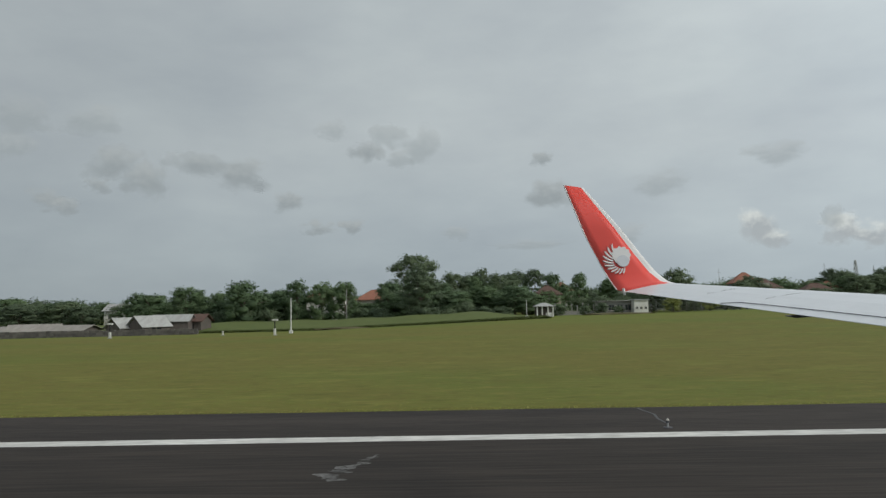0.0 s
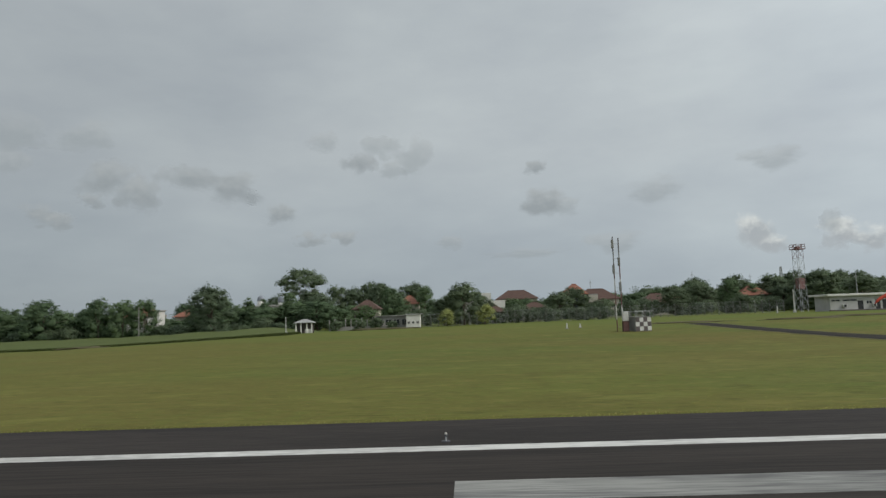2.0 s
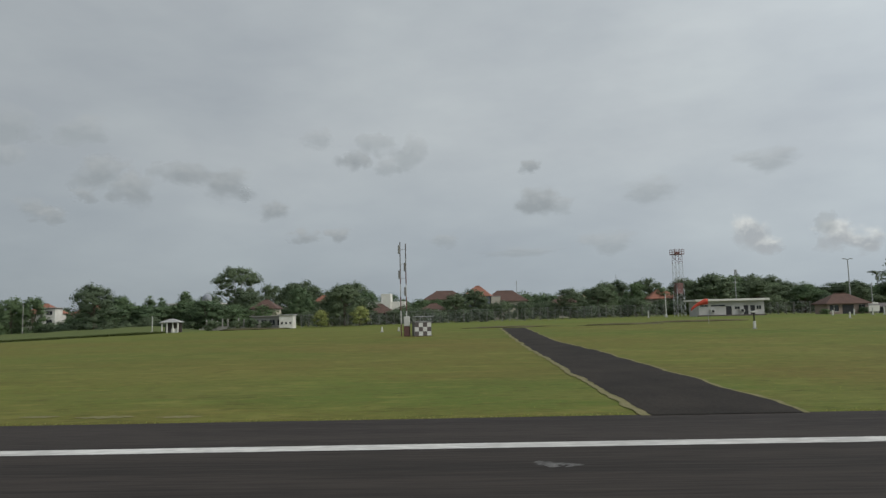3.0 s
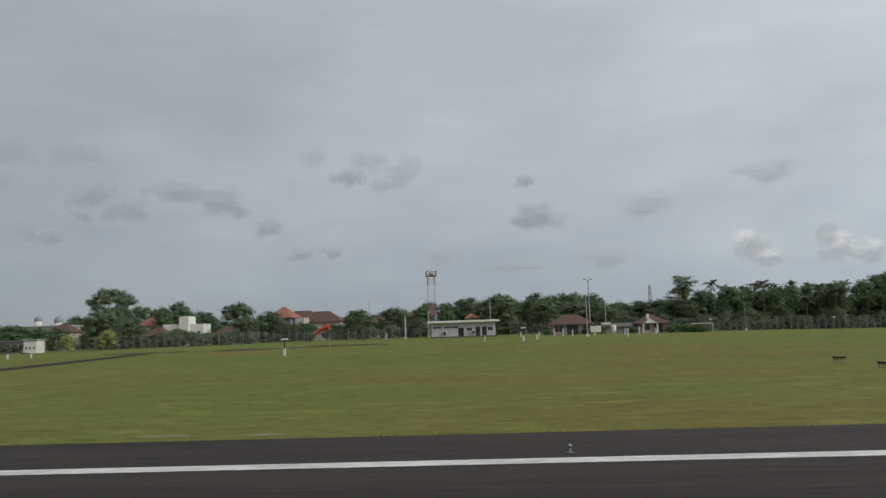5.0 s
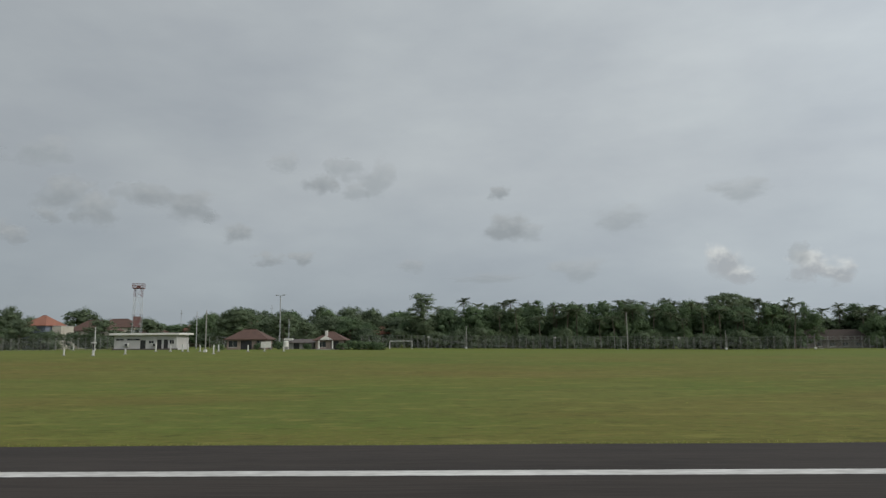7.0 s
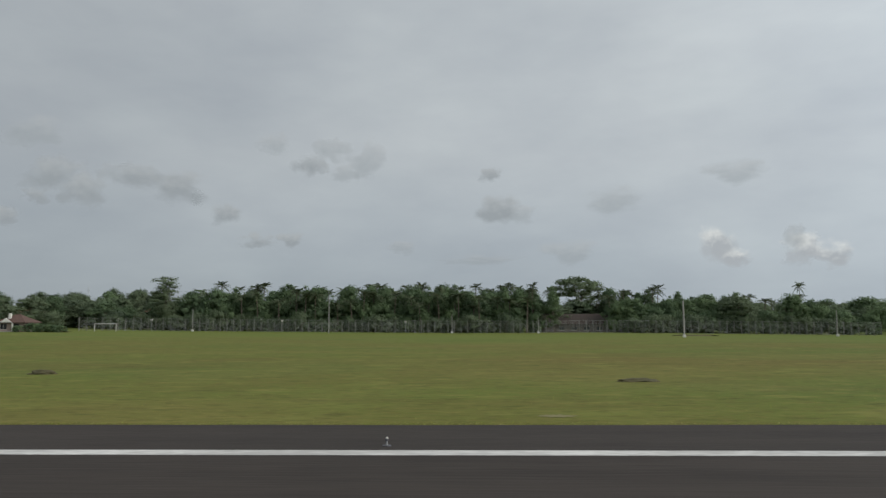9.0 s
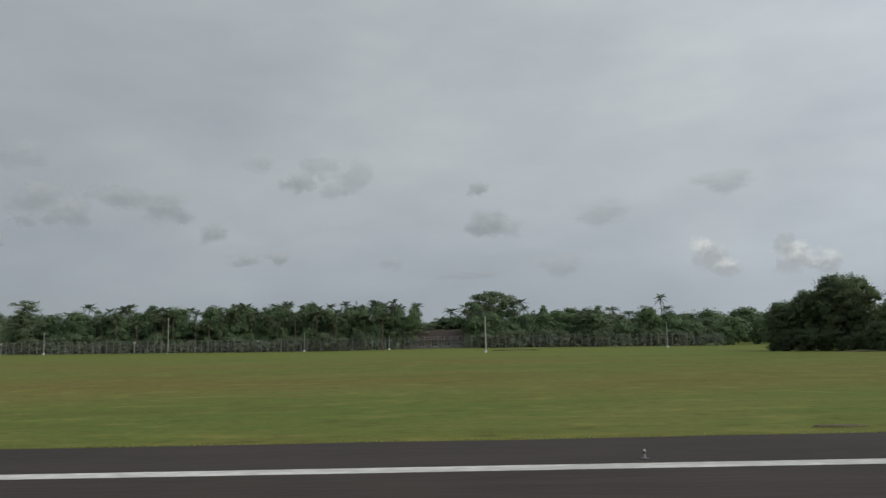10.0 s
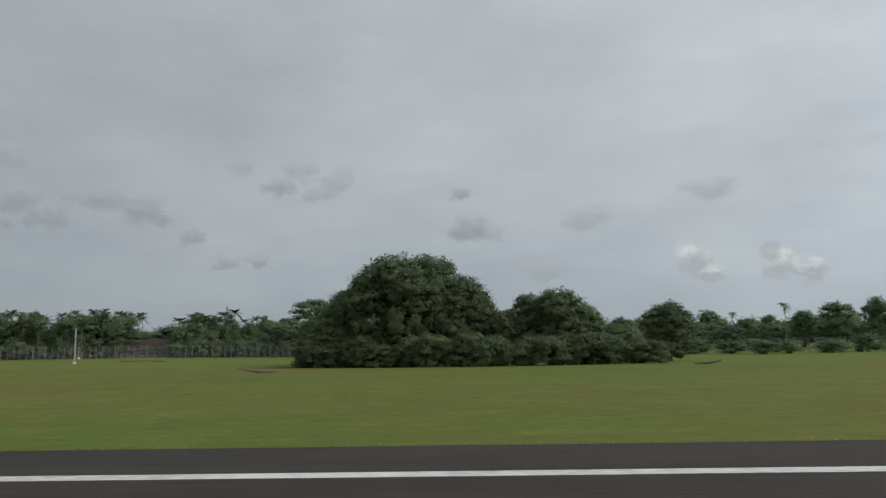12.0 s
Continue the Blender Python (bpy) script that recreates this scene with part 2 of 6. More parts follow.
GREYROOF = mat("grey_sheet_roof", (0.40, 0.41, 0.40), (0.20, 0.19, 0.18), scale=0.7, fine=6, stretch=(3, 0.4, 1), rough=0.5)
DARKROOF = mat("dark_sheet_roof", (0.13, 0.11, 0.10), (0.07, 0.06, 0.055), scale=0.7, fine=6, stretch=(3, 0.4, 1), rough=0.6)
DARK = mat("dark_opening", (0.035, 0.035, 0.038), (0.02, 0.02, 0.022), scale=2, fine=8, bump=0, rough=0.4)
FRAME = mat("window_frame_paint", (0.5, 0.48, 0.44), (0.35, 0.33, 0.3), scale=2, fine=12, bump=0.05)
STEEL = mat("galvanised_steel", (0.42, 0.43, 0.43), (0.26, 0.27, 0.27), rough=0.5, scale=3, fine=20, bump=0.05, metal=0.3)
POSTWHITE = mat("white_post_paint", (0.62, 0.62, 0.59), (0.42, 0.42, 0.40), rough=0.5, scale=3, fine=20, bump=0.05)
DULLRED = mat("faded_red_paint", (0.21, 0.10, 0.09), (0.12, 0.065, 0.06), rough=0.6, scale=3, fine=20, bump=0.05)
DARKPAINT = mat("dark_brown_paint", (0.12, 0.10, 0.096), (0.07, 0.06, 0.058), rough=0.6, scale=3, fine=20, bump=0.05)
PALESTEEL = mat("pale_steel_paint", (0.50, 0.52, 0.53), (0.38, 0.40, 0.41), rough=0.5, scale=3, fine=20, bump=0.05)
FENCEPOST = mat("weathered_post", (0.25, 0.25, 0.235), (0.13, 0.13, 0.122), scale=1.2, fine=12, bump=0.2, rand=0.4)
BLACK = mat("black_enamel", (0.02, 0.02, 0.021), (0.012, 0.012, 0.012), rough=0.45, scale=4, fine=20, bump=0.05)
SOCK = mat("orange_fabric", (0.65, 0.10, 0.06), (0.45, 0.06, 0.04), rough=0.8, scale=3, fine=20, bump=0.2)
WINGRED = mat("red_gloss_paint", (0.68, 0.065, 0.048), (0.64, 0.058, 0.042), rough=0.28, scale=2, fine=14, bump=0.0, amount=1.0, spec=0.5)
WINGGREY = mat("wing_grey_paint", (0.58, 0.60, 0.63), (0.49, 0.51, 0.54), rough=0.35, scale=2.5, fine=14, bump=0.0, amount=0.8, spec=0.5)
WINGWHITE = mat("white_gloss_paint", (0.70, 0.69, 0.68), (0.60, 0.59, 0.58), rough=0.3, scale=3, fine=14, bump=0.0, amount=1.0, spec=0.5)
SEAM = mat("dark_seam", (0.10, 0.10, 0.11), (0.06, 0.06, 0.07), rough=0.6, scale=5, fine=30, bump=0)
GLASS = bpy.data.materials.new("window_glass")
GLASS.use_nodes = True
GLASS.node_tree.nodes["Principled BSDF"].inputs["Base Color"].default_value = (0.03, 0.035, 0.04, 1)
GLASS.node_tree.nodes["Principled BSDF"].inputs["Roughness"].default_value = 0.08

# ---- mesh helpers ----


def link_mesh(name, verts, faces, material, parent=None, label="", normals=None):
    me = bpy.data.meshes.new(name)
    me.from_pydata([tuple(v) for v in verts], [], [tuple(f) for f in faces])
    me.materials.append(material)
    me.update()
    if normals is not None:
        me.shade_smooth()
        me.normals_split_custom_set_from_vertices(normals)
    ob = new(name, me)
    ob.parent = parent
    return tagged(ob, label)


def part(name, bm, material, parent=None, label="", smooth=False):
    """Links a bmesh as one mesh object under a thing or a part."""
    bmesh.ops.recalc_face_normals(bm, faces=bm.faces)
    me = bpy.data.meshes.new(name)
    bm.to_mesh(me)
    bm.free()
    me.materials.append(material)
    if smooth:
        me.shade_smooth()
    ob = new(name, me)
    ob.parent = parent
    return tagged(ob, label)


def thing(name, m, label, category, group=""):
    ob = new(name)
    ob.empty_display_size = 0.3
    ob.matrix_basis = m
    return tagged(ob, label, category, group)


def add_box(bm, lo, hi, bevel=0.0):
    """A box from corner to corner, its edges rounded by bevel."""
    c, s = [(a + b) / 2 for a, b in zip(lo, hi)], [max(b - a, 1e-4) for a, b in zip(lo, hi)]
    made = bmesh.ops.create_cube(bm, size=1.0, matrix=Matrix.Translation(c) @ Matrix.Diagonal((*s, 1)))
    if bevel:
        edges = list({e for v in made["verts"] for e in v.link_edges})
        bmesh.ops.bevel(bm, geom=edges, offset=bevel, segments=1, affect="EDGES")
    return bm


def boxed(lo, hi, bevel=0.0):
    return add_box(bmesh.new(), lo, hi, bevel)


def add_tube(bm, pts, radii, sides=6, cap=True):
    """A tapered tube along points."""
    pts = [Vector(p) for p in pts]
    rings = []
    for i, p in enumerate(pts):
        d = (pts[min(i + 1, len(pts) - 1)] - pts[max(i - 1, 0)]).normalized()
        u = d.orthogonal().normalized()
        v = d.cross(u)
        r = radii[i] if hasattr(radii, "__len__") else radii
        rings.append([bm.verts.new(p + r * (math.cos(a) * u + math.sin(a) * v)) for a in (2 * math.pi * k / sides for k in range(sides))])
    for a, b in zip(rings, rings[1:]):
        # start each ring beside the one before
        k0 = min(range(sides), key=lambda k: (b[k].co - a[0].co).length)
        b[:] = b[k0:] + b[:k0]
        if (b[1].co - a[1].co).length > (b[-1].co - a[1].co).length:
            b[:] = [b[0]] + b[:0:-1]
        for k in range(sides):
            bm.faces.new((a[k], a[(k + 1) % sides], b[(k + 1) % sides], b[k]))
    if cap:
        bm.faces.new(rings[0][::-1])
        bm.faces.new(rings[-1])
    return bm


def tube(pts, radii, sides=6):
    return add_tube(bmesh.new(), pts, radii, sides)


LAND_X = [-120, -80, -25, 14, 60, 117, 150, 186, 248, 290, 350, 400, 600]
LAND_Z = [-1.3, -1.3, -1.0, 0.4, 0.8, 1.1, 1.0, 0.4, -0.4, -0.5, -1.3, -1.3, -1.0]


def land(x, y):
    """The height of the ground: level by the runway, gently uneven farther off."""
    s = np.clip((np.asarray(y, float) - 50) / 80, 0, 1)
    far = np.clip((900 - np.asarray(y, float)) / 500, 0, 1)
    return np.interp(x, LAND_X, LAND_Z) * s * s * (3 - 2 * s) * far


def at(x, y, turn=0.0, dz=0.0):
    return pose(x, y, float(land(x, y)) + dz, 0, 0, turn)


# ---- ground, runway and markings ----
gx = np.concatenate([np.linspace(-4200, -200, 14), np.arange(-160, 520, 8.0), np.linspace(560, 4600, 14)])
gy = np.concatenate([np.linspace(-3000, -60, 10), np.arange(-40, 300, 8.0), np.linspace(320, 4600, 16)])
GX, GY = np.meshgrid(gx, gy)
nx = len(gx)
link_ground = link_mesh("ground", np.stack([GX.ravel(), GY.ravel(), land(GX, GY).ravel()], 1),
                        [(j * nx + i, j * nx + i + 1, (j + 1) * nx + i + 1, (j + 1) * nx + i) for j in range(len(gy) - 1) for i in range(nx - 1)], GRASS)
link_ground.data.shade_smooth()
tagged(link_ground, "mown olive-green airfield grass with dry patches", "grass", kind="structure")

EDGE_LINE, PAVED = 14.91, 18.85
runway = part("runway", boxed((-700, -30, -0.3), (1200, EDGE_LINE - 0.42, 0.02)), ASPHALT)
tagged(runway, "dark grey asphalt runway with rubber streaks", "runway", kind="structure")
xs = [-700 + 2.0 * k for k in range(951)]
edge = [PAVED + 0.10 * noise.noise((x * 0.21, 3.1, 0)) + 0.05 * noise.noise((x * 0.9, 8.1, 0)) for x in xs]
sv = [(x, EDGE_LINE - 0.42, 0.02) for x in xs] + [(x, e, 0.016) for x, e in zip(xs, edge)] + [(x, e, -0.2) for x, e in zip(xs, edge)]
n0 = len(xs)
sf = [(i, i + 1, n0 + i + 1, n0 + i) for i in range(n0 - 1)] + [(n0 + i, n0 + i + 1, 2 * n0 + i + 1, 2 * n0 + i) for i in range(n0 - 1)]
shoulder = link_mesh("runway_shoulder", sv, sf, SHOULDER)
tagged(shoulder, "brown-grey asphalt runway shoulder meeting the grass", "runway shoulder", kind="structure")


def flat_strip(name, outline, material, z, label, category):
    """A thin painted or laid sheet with a little depth."""
    k = len(outline)
    verts = [(x, y, z) for x, y in outline] + [(x, y, 0.005) for x, y in outline]
    faces = [tuple(range(k))] + [(i, (i + 1) % k, k + (i + 1) % k, k + i) for i in range(k)]
    ob = link_mesh(name, verts, faces, material)
    return tagged(ob, label, category, kind="structure")


def wavy(x0, x1, y0, y1, step, amp, seed):
    k = int((x1 - x0) / step)
    up = [(x0 + (x1 - x0) * i / k, y0 + amp * noise.noise((i * 0.37, seed, 0))) for i in range(k + 1)]
    down = [(x0 + (x1 - x0) * i / k, y1 + amp * noise.noise((i * 0.37, seed + 5, 0))) for i in range(k, -1, -1)]
    return up + down


for i in range(19):
    flat_strip("runway_edge_line", wavy(-160 + 36 * i, -124 + 36 * i - 0.004, EDGE_LINE - 0.265, EDGE_LINE + 0.265, 0.6, 0.015, i), PAINT, 0.026, "white painted runway edge line, slightly worn", "road marking")
flat_strip("runway_marking", wavy(45.6, 60.95, 10.7, 11.97, 0.4, 0.03, 40), WORNPAINT, 0.026, "broad worn white runway marking, scuffed and stained", "road marking")
for x, y, ux, uy in ((-1.98, 12.45, 0.33, 0.86), (72.64, 12.98, 0.30, -0.06)):
    verts, faces, r = [], [], random.Random(round(x * 10))
    for k in range(34):
        f = 2 * k / 33 - 1
        wide = 0.15 * (1.15 - f)
        u, v, s = x + ux * f + r.gauss(0, wide * 0.45), y + uy * f + r.gauss(0, wide * 0.45), r.uniform(0.03, 0.05 + 0.45 * wide)
        ring = [(u + s * 1.3 * math.cos(a) * r.uniform(0.45, 1.1), v + s * 0.8 * math.sin(a) * r.uniform(0.45, 1.1), 0.0212 + 0.00016 * k) for a in (j * math.pi / 7 for j in range(14))]
        faces.append(tuple(range(len(verts), len(verts) + 14)))
        verts += ring
    tagged(link_mesh("pavement_patch", verts, faces, SCUFF), "pale scuffed patch on the dark asphalt", "patch", kind="structure")
crack = [(4.5, 18.6), (4.56, 18.6), (4.72, 17.6), (4.62, 16.9), (4.66, 16.2), (4.60, 16.2), (4.56, 16.9), (4.66, 17.6)]
flat_strip("pavement_crack", crack, BLACK, 0.0225, "dark sealed crack across the shoulder", "crack")
# the access track that leaves the shoulder
tl = [(75.7 + 0.3 * noise.noise((y * 0.3, 1, 0)) + 0.12 * noise.noise((y * 1.3, 4, 0)), y) for y in np.linspace(18.7, 98, 220)]
tr_ = [(79.8 + 0.25 * noise.noise((y * 0.3, 7, 0)) + 0.10 * noise.noise((y * 1.3, 9, 0)) - 0.9 * min(1, max(0, (y - 50) / 14)), y) for y in np.linspace(98, 18.7, 220)]


def draped(name, left, right, material, z, label, category):
    verts = [(x, y, float(land(x, y)) + z) for x, y in left + right]
    k = len(left)
    faces = [(i, i + 1, 2 * k - 2 - i, 2 * k - 1 - i) for i in range(k - 1)]
    return tagged(link_mesh(name, verts, faces, material), label, category, kind="structure")


draped("access_track", tl, tr_, TRACK, 0.03, "dark asphalt access track crossing the grass", "road")
draped("dry_verge", [(x - 0.22 - 0.25 * abs(noise.noise((y * 0.6, 2, 0))), y) for x, y in tl], [(x + 0.02, y) for x, y in tl[::-1]], DRYEDGE, 0.022, "strip of dry straw-coloured grass beside the track", "grass")
draped("dry_verge", [(x - 0.02, y) for x, y in tr_[::-1]], [(x + 0.14 + 0.2 * abs(noise.noise((y * 0.6, 6, 0))), y) for x, y in tr_], DRYEDGE, 0.022, "strip of dry straw-coloured grass beside the track", "grass")

for x, y, ln, wd in ((58.2, 20.6, 1.3, 0.3), (60.3, 20.3, 1.9, 0.4), (62.6, 20.1, 1.4, 0.3), (116.0, 19.9, 1.8, 0.5), (119.0, 19.7, 1.3, 0.4), (270.0, 20.9, 1.0, 0.5), (254.0, 20.6, 1.2, 0.4), (299.5, 19.8, 1.8, 0.35), (206.0, 20.2, 1.4, 0.4)):
    near = [(x + ln * (i / 24 - 0.5), y - wd * (1 - (i / 12 - 1) ** 2) * (0.6 + 0.5 * noise.noise((x + 0.45 * i, 2.2, 0)))) for i in range(25)]
    away = [(a, y + 0.02 + wd * (1 - (i / 12 - 1) ** 2) * (0.6 + 0.5 * noise.noise((x + 0.45 * i, 7.7, 0)))) for i, (a, _) in enumerate(near)]
    draped("bare_strip", near, away[::-1], DRYEDGE, 0.012, "thin strip of dry bare turf in the grass", "grass")


def blades(name, n, place, size, material, label, seed):
    """Many small tufts of three crossed blades as one mesh."""
    r = np.random.default_rng(seed)
    px, py = place(r, n)
    h = size * (0.5 + r.random(n))
    ang, verts = r.random(n) * 6.28, np.zeros((n, 9, 3))
    base = land(px, py)
    for k in range(3):
        a = ang + 2.1 * k
        ox, oy, w = 0.25 * h * np.cos(a), 0.25 * h * np.sin(a), 0.16 * h
        verts[:, 3 * k] = np.stack([px + ox - w * np.sin(a), py + oy + w * np.cos(a), base - 0.01], 1)
        verts[:, 3 * k + 1] = np.stack([px + ox + w * np.sin(a), py + oy - w * np.cos(a), base - 0.01], 1)
        verts[:, 3 * k + 2] = np.stack([px + 2.6 * ox, py + 2.6 * oy, base + h], 1)
    faces = np.arange(9 * n).reshape(-1, 3)
    me = bpy.data.meshes.new(name)
    me.from_pydata(verts.reshape(-1, 3).tolist(), [], faces.tolist())
    me.materials.append(material)
    me.update()
    me.shade_smooth()
    me.normals_split_custom_set_from_vertices(np.tile((0.0, -0.15, 0.99), (9 * n, 1)))
    return tagged(new(name, me), label, "grass", kind="stuff")


def off_track(x, y):
    return np.where((x > 75.2) & (x < 80.3), x + 6, x)


def verge(r, n):
    x, y = r.random(n) * 460 - 45, PAVED + 0.02 + np.abs(r.normal(0, 0.16, n))
    return off_track(x, y), y


def field(r, n):
    x, y = r.random(n) * 520 - 70, PAVED + 0.2 + 12 * r.random(n) ** 2.0
    return off_track(x, y), y


DRYBLADE = leaf_mat("straw_blade", (0.46, 0.41, 0.18), (0.28, 0.27, 0.10), 0.4, rough=0.9, scale=0.3, fine=5, island=0.5)
blades("verge_grass", 20000, verge, 0.036, BLADE, "ragged grass tufts along the asphalt edge", 1)
blades("straw_grass", 7000, verge, 0.032, DRYBLADE, "dry straw-coloured tufts along the asphalt edge", 6)
blades("field_grass", 45000, field, 0.020, BLADE, "short mown grass blades", 2)

# ---- trees ----


def lumps(lobes, leaves, size, seed, core=0.60):
    """Crown of leaf clumps: broken inner masses, and over them many small leaves set in twigs."""
    r = np.random.default_rng(seed)
    L = np.array(lobes, float)
    verts, faces, facing = [], [], []
    mid = L[:, :3].mean(0)
    bm = bmesh.new()
    for i, (cx, cy, cz, rx, ry, rz) in enumerate(L):
        made = bmesh.ops.create_icosphere(bm, subdivisions=2, radius=1.0)
        for v in made["verts"]:
            facing.append(v.co.copy())
            k = core * (0.8 + 0.6 * noise.noise(v.co * 2.3 + Vector((i * 3.7, seed, 0))))
            v.co = Vector((cx + v.co.x * rx * k, cy + v.co.y * ry * k, cz + v.co.z * rz * k))
    bm.verts.index_update()
    verts += [tuple(v.co) for v in bm.verts]
    faces += [tuple(v.index for v in f.verts) for f in bm.faces]
    bm.free()
    area = L[:, 3] * L[:, 4] + L[:, 3] * L[:, 5] * 2
    twigs = leaves // 12
    pick = r.choice(len(L), twigs, p=area / area.sum())
    d = r.normal(size=(twigs, 3))
    d /= np.linalg.norm(d, axis=1)[:, None]
    d[:, 2] = np.where(d[:, 2] < -0.3, -d[:, 2], d[:, 2])
    c = L[pick, :3] + d * L[pick, 3:] * (0.74 + 0.50 * r.random(twigs) ** 1.4)[:, None]
    # twigs deep inside another mass are left out
    keep = np.ones(twigs, bool)
    for i, l in enumerate(L):
        keep &= (np.linalg.norm((c - l[:3]) / l[3:], axis=1) > 0.66) | (pick == i)
    c, d = c[keep], d[keep]
    n = 12 * len(c)
    d = np.repeat(d, 12, 0)
    p = np.repeat(c, 12, 0) + r.normal(size=(n, 3)) * size * np.array([1.15, 1.15, 0.8])
    nrm = d + 0.5 * r.normal(size=(n, 3)) + np.array([0, 0, 0.3])
    nrm /= np.linalg.norm(nrm, axis=1)[:, None]
    u = np.cross(nrm, r.normal(size=(n, 3)))
    u /= np.linalg.norm(u, axis=1)[:, None]
    v = np.cross(nrm, u)
    s = (size * (0.6 + 0.8 * r.random(n)))[:, None]
    tips = np.stack([p - u * s * 0.6 - v * s * 0.2, p + u * s * 0.75, p - u * s * 0.2 + v * s * 0.6], 1).reshape(-1, 3)
    k0 = len(verts)
    verts += tips.tolist()
    faces += (np.arange(3 * n).reshape(-1, 3) + k0).tolist()
    # a leaf is lit as its clump is: mostly outward from the clump, a little its own way
    out = p - mid
    out /= np.linalg.norm(out, axis=1)[:, None] + 1e-6
    soft = 0.62 * d + 0.34 * out + 0.22 * nrm
    soft /= np.linalg.norm(soft, axis=1)[:, None]
    return verts, faces, np.concatenate([np.array(facing), np.repeat(soft, 3, 0)])


def broad_lobes(seed, h, rad, n=12, low=0.30, flat=0.75):
    r = random.Random(seed)
    out = []
    for i in range(n):
        f = (i + 0.5) / n
        z = h * (low + (0.86 - low) * f)
        wide = rad * math.sin(math.pi * min(0.97, 0.30 + 0.62 * f)) ** 0.8
        a, s = i * 2.4 + r.random(), rad * (0.28 + 0.20 * r.random())
        d = max(wide - s * 0.9, 0) * (0.55 + 0.45 * r.random())
        out.append((d * math.cos(a), d * math.sin(a), min(z, h - s * flat), s, s, s * flat))
    for i in range(n):
        a, s, d = r.random() * 6.28, rad * (0.12 + 0.14 * r.random()), rad * (0.25 + 0.6 * r.random())
        out.append((d * math.cos(a), d * math.sin(a), h * (0.93 - 0.5 * (d / rad) ** 2) - s * 0.4 * r.random(), s, s, s * 0.8))
    for i in range(n):
        a, s, d = r.random() * 6.28, rad * (0.06 + 0.07 * r.random()), rad * (0.3 + 0.68 * r.random())
        out.append((d * math.cos(a), d * math.sin(a), h * (1.0 - 0.62 * (d / rad) ** 2.2 * r.uniform(0.6, 1.2)) - s, s, s, s * 0.8))
    s = rad * 0.3
    out.append((0.1 * rad, -0.1 * rad, h - s * flat, s, s, s * flat))
    return out


def tier_lobes(seed, h, rad):
    """A spreading tree: a wide domed head on open limbs, and looser masses below."""
    r = random.Random(seed)
    out = []
    for i in range(30):
        a, d = i * 2.4 + 0.4 * r.random(), rad * min(0.78, math.sqrt((i + 0.5) / 30) * 0.86)
        s = rad * (0.13 + 0.13 * r.random())
        z = h * (0.96 - 0.30 * (d / rad) ** 2.5 - 0.06 * r.random())
        out.append((d * math.cos(a), d * math.sin(a), min(z, h - s * 0.6), s, s, s * 0.65))
    for i in range(16):
        a, d, s = i * 2.4 + r.random(), rad * (0.35 + 0.45 * r.random()), rad * (0.12 + 0.14 * r.random())
        out.append((d * math.cos(a), d * math.sin(a), h * r.uniform(0.46, 0.74), s, s, s * 0.6))
    for i in range(12):
        a, d, s = i * 2.4 + r.random(), rad * 0.8 * r.random(), rad * (0.20 + 0.18 * r.random())
        out.append((d * math.cos(a), d * math.sin(a), h * r.uniform(0.10, 0.36), s, s, s * 0.7))
    return out


def fir_lobes(seed, h, rad):
    """A tall tree with flat uneven layers of branches, reaching farther to one side."""
    r = random.Random(seed)
    out = []
    for i in range(30):
        f = i / 29
        a, w = i * 2.4 + r.random(), rad * (1.0 - 0.35 * f) * (0.45 + 0.6 * r.random())
        s = 0.34 * w + 0.15 * rad
        out.append((0.62 * w * math.cos(a) + 0.12 * rad, 0.62 * w * math.sin(a), h * (0.16 + 0.80 * f), s, s, h * 0.032))
    return out + [(0, 0, h * 0.34, rad * 0.6, rad * 0.6, h * 0.2), (0, 0, h * 0.62, rad * 0.3, rad * 0.3, h * 0.2)]


def trunk_mesh(h, rad, lobes, girth, seed):
    r = random.Random(seed)
    bm = bmesh.new()
    top = Vector((0.1 * rad, 0, h * 0.62))
    add_tube(bm, [(0, 0, -0.3), (0.05 * rad, 0.02, h * 0.2), (0.02, 0.05 * rad, h * 0.42), top], [girth * 1.35, girth, girth * 0.8, girth * 0.35], 7)
    for l in lobes[:: max(1, len(lobes) // 6)]:
        a, b = Vector((0.03 * rad, 0, h * (0.22 + 0.25 * r.random()))), Vector(l[:3])
        add_tube(bm, [a, a.lerp(b, 0.5) + Vector((0, 0, 0.04 * h)), b], [girth * 0.5, girth * 0.35, girth * 0.12], 5)
    return bm


def tree_thing(name, shape, h, rad, leaves, size, leaf, seed, label, category="tree", low=0.30, girth=0.22, lobes_n=12):
    lobes = {"broad": lambda: broad_lobes(seed, h, rad, lobes_n, low), "tier": lambda: tier_lobes(seed, h, rad), "fir": lambda: fir_lobes(seed, h, rad)}[shape]()
    ob = thing(name, pose(0, 0, 0), label, category)
    part("trunk", trunk_mesh(h, rad, lobes, girth, seed), BARK, ob, "grey-brown trunk and limbs")
    v, f, nr = lumps(lobes, leaves, size, seed)
    link_mesh("crown", v, f, leaf, ob, normals=nr)
    v = np.array(v)
    reach = np.hypot(v[:, 0], v[:, 1])
    return [ob, float(np.percentile(v[:, 2], 99.9)), float(np.percentile(reach, 94)), False]


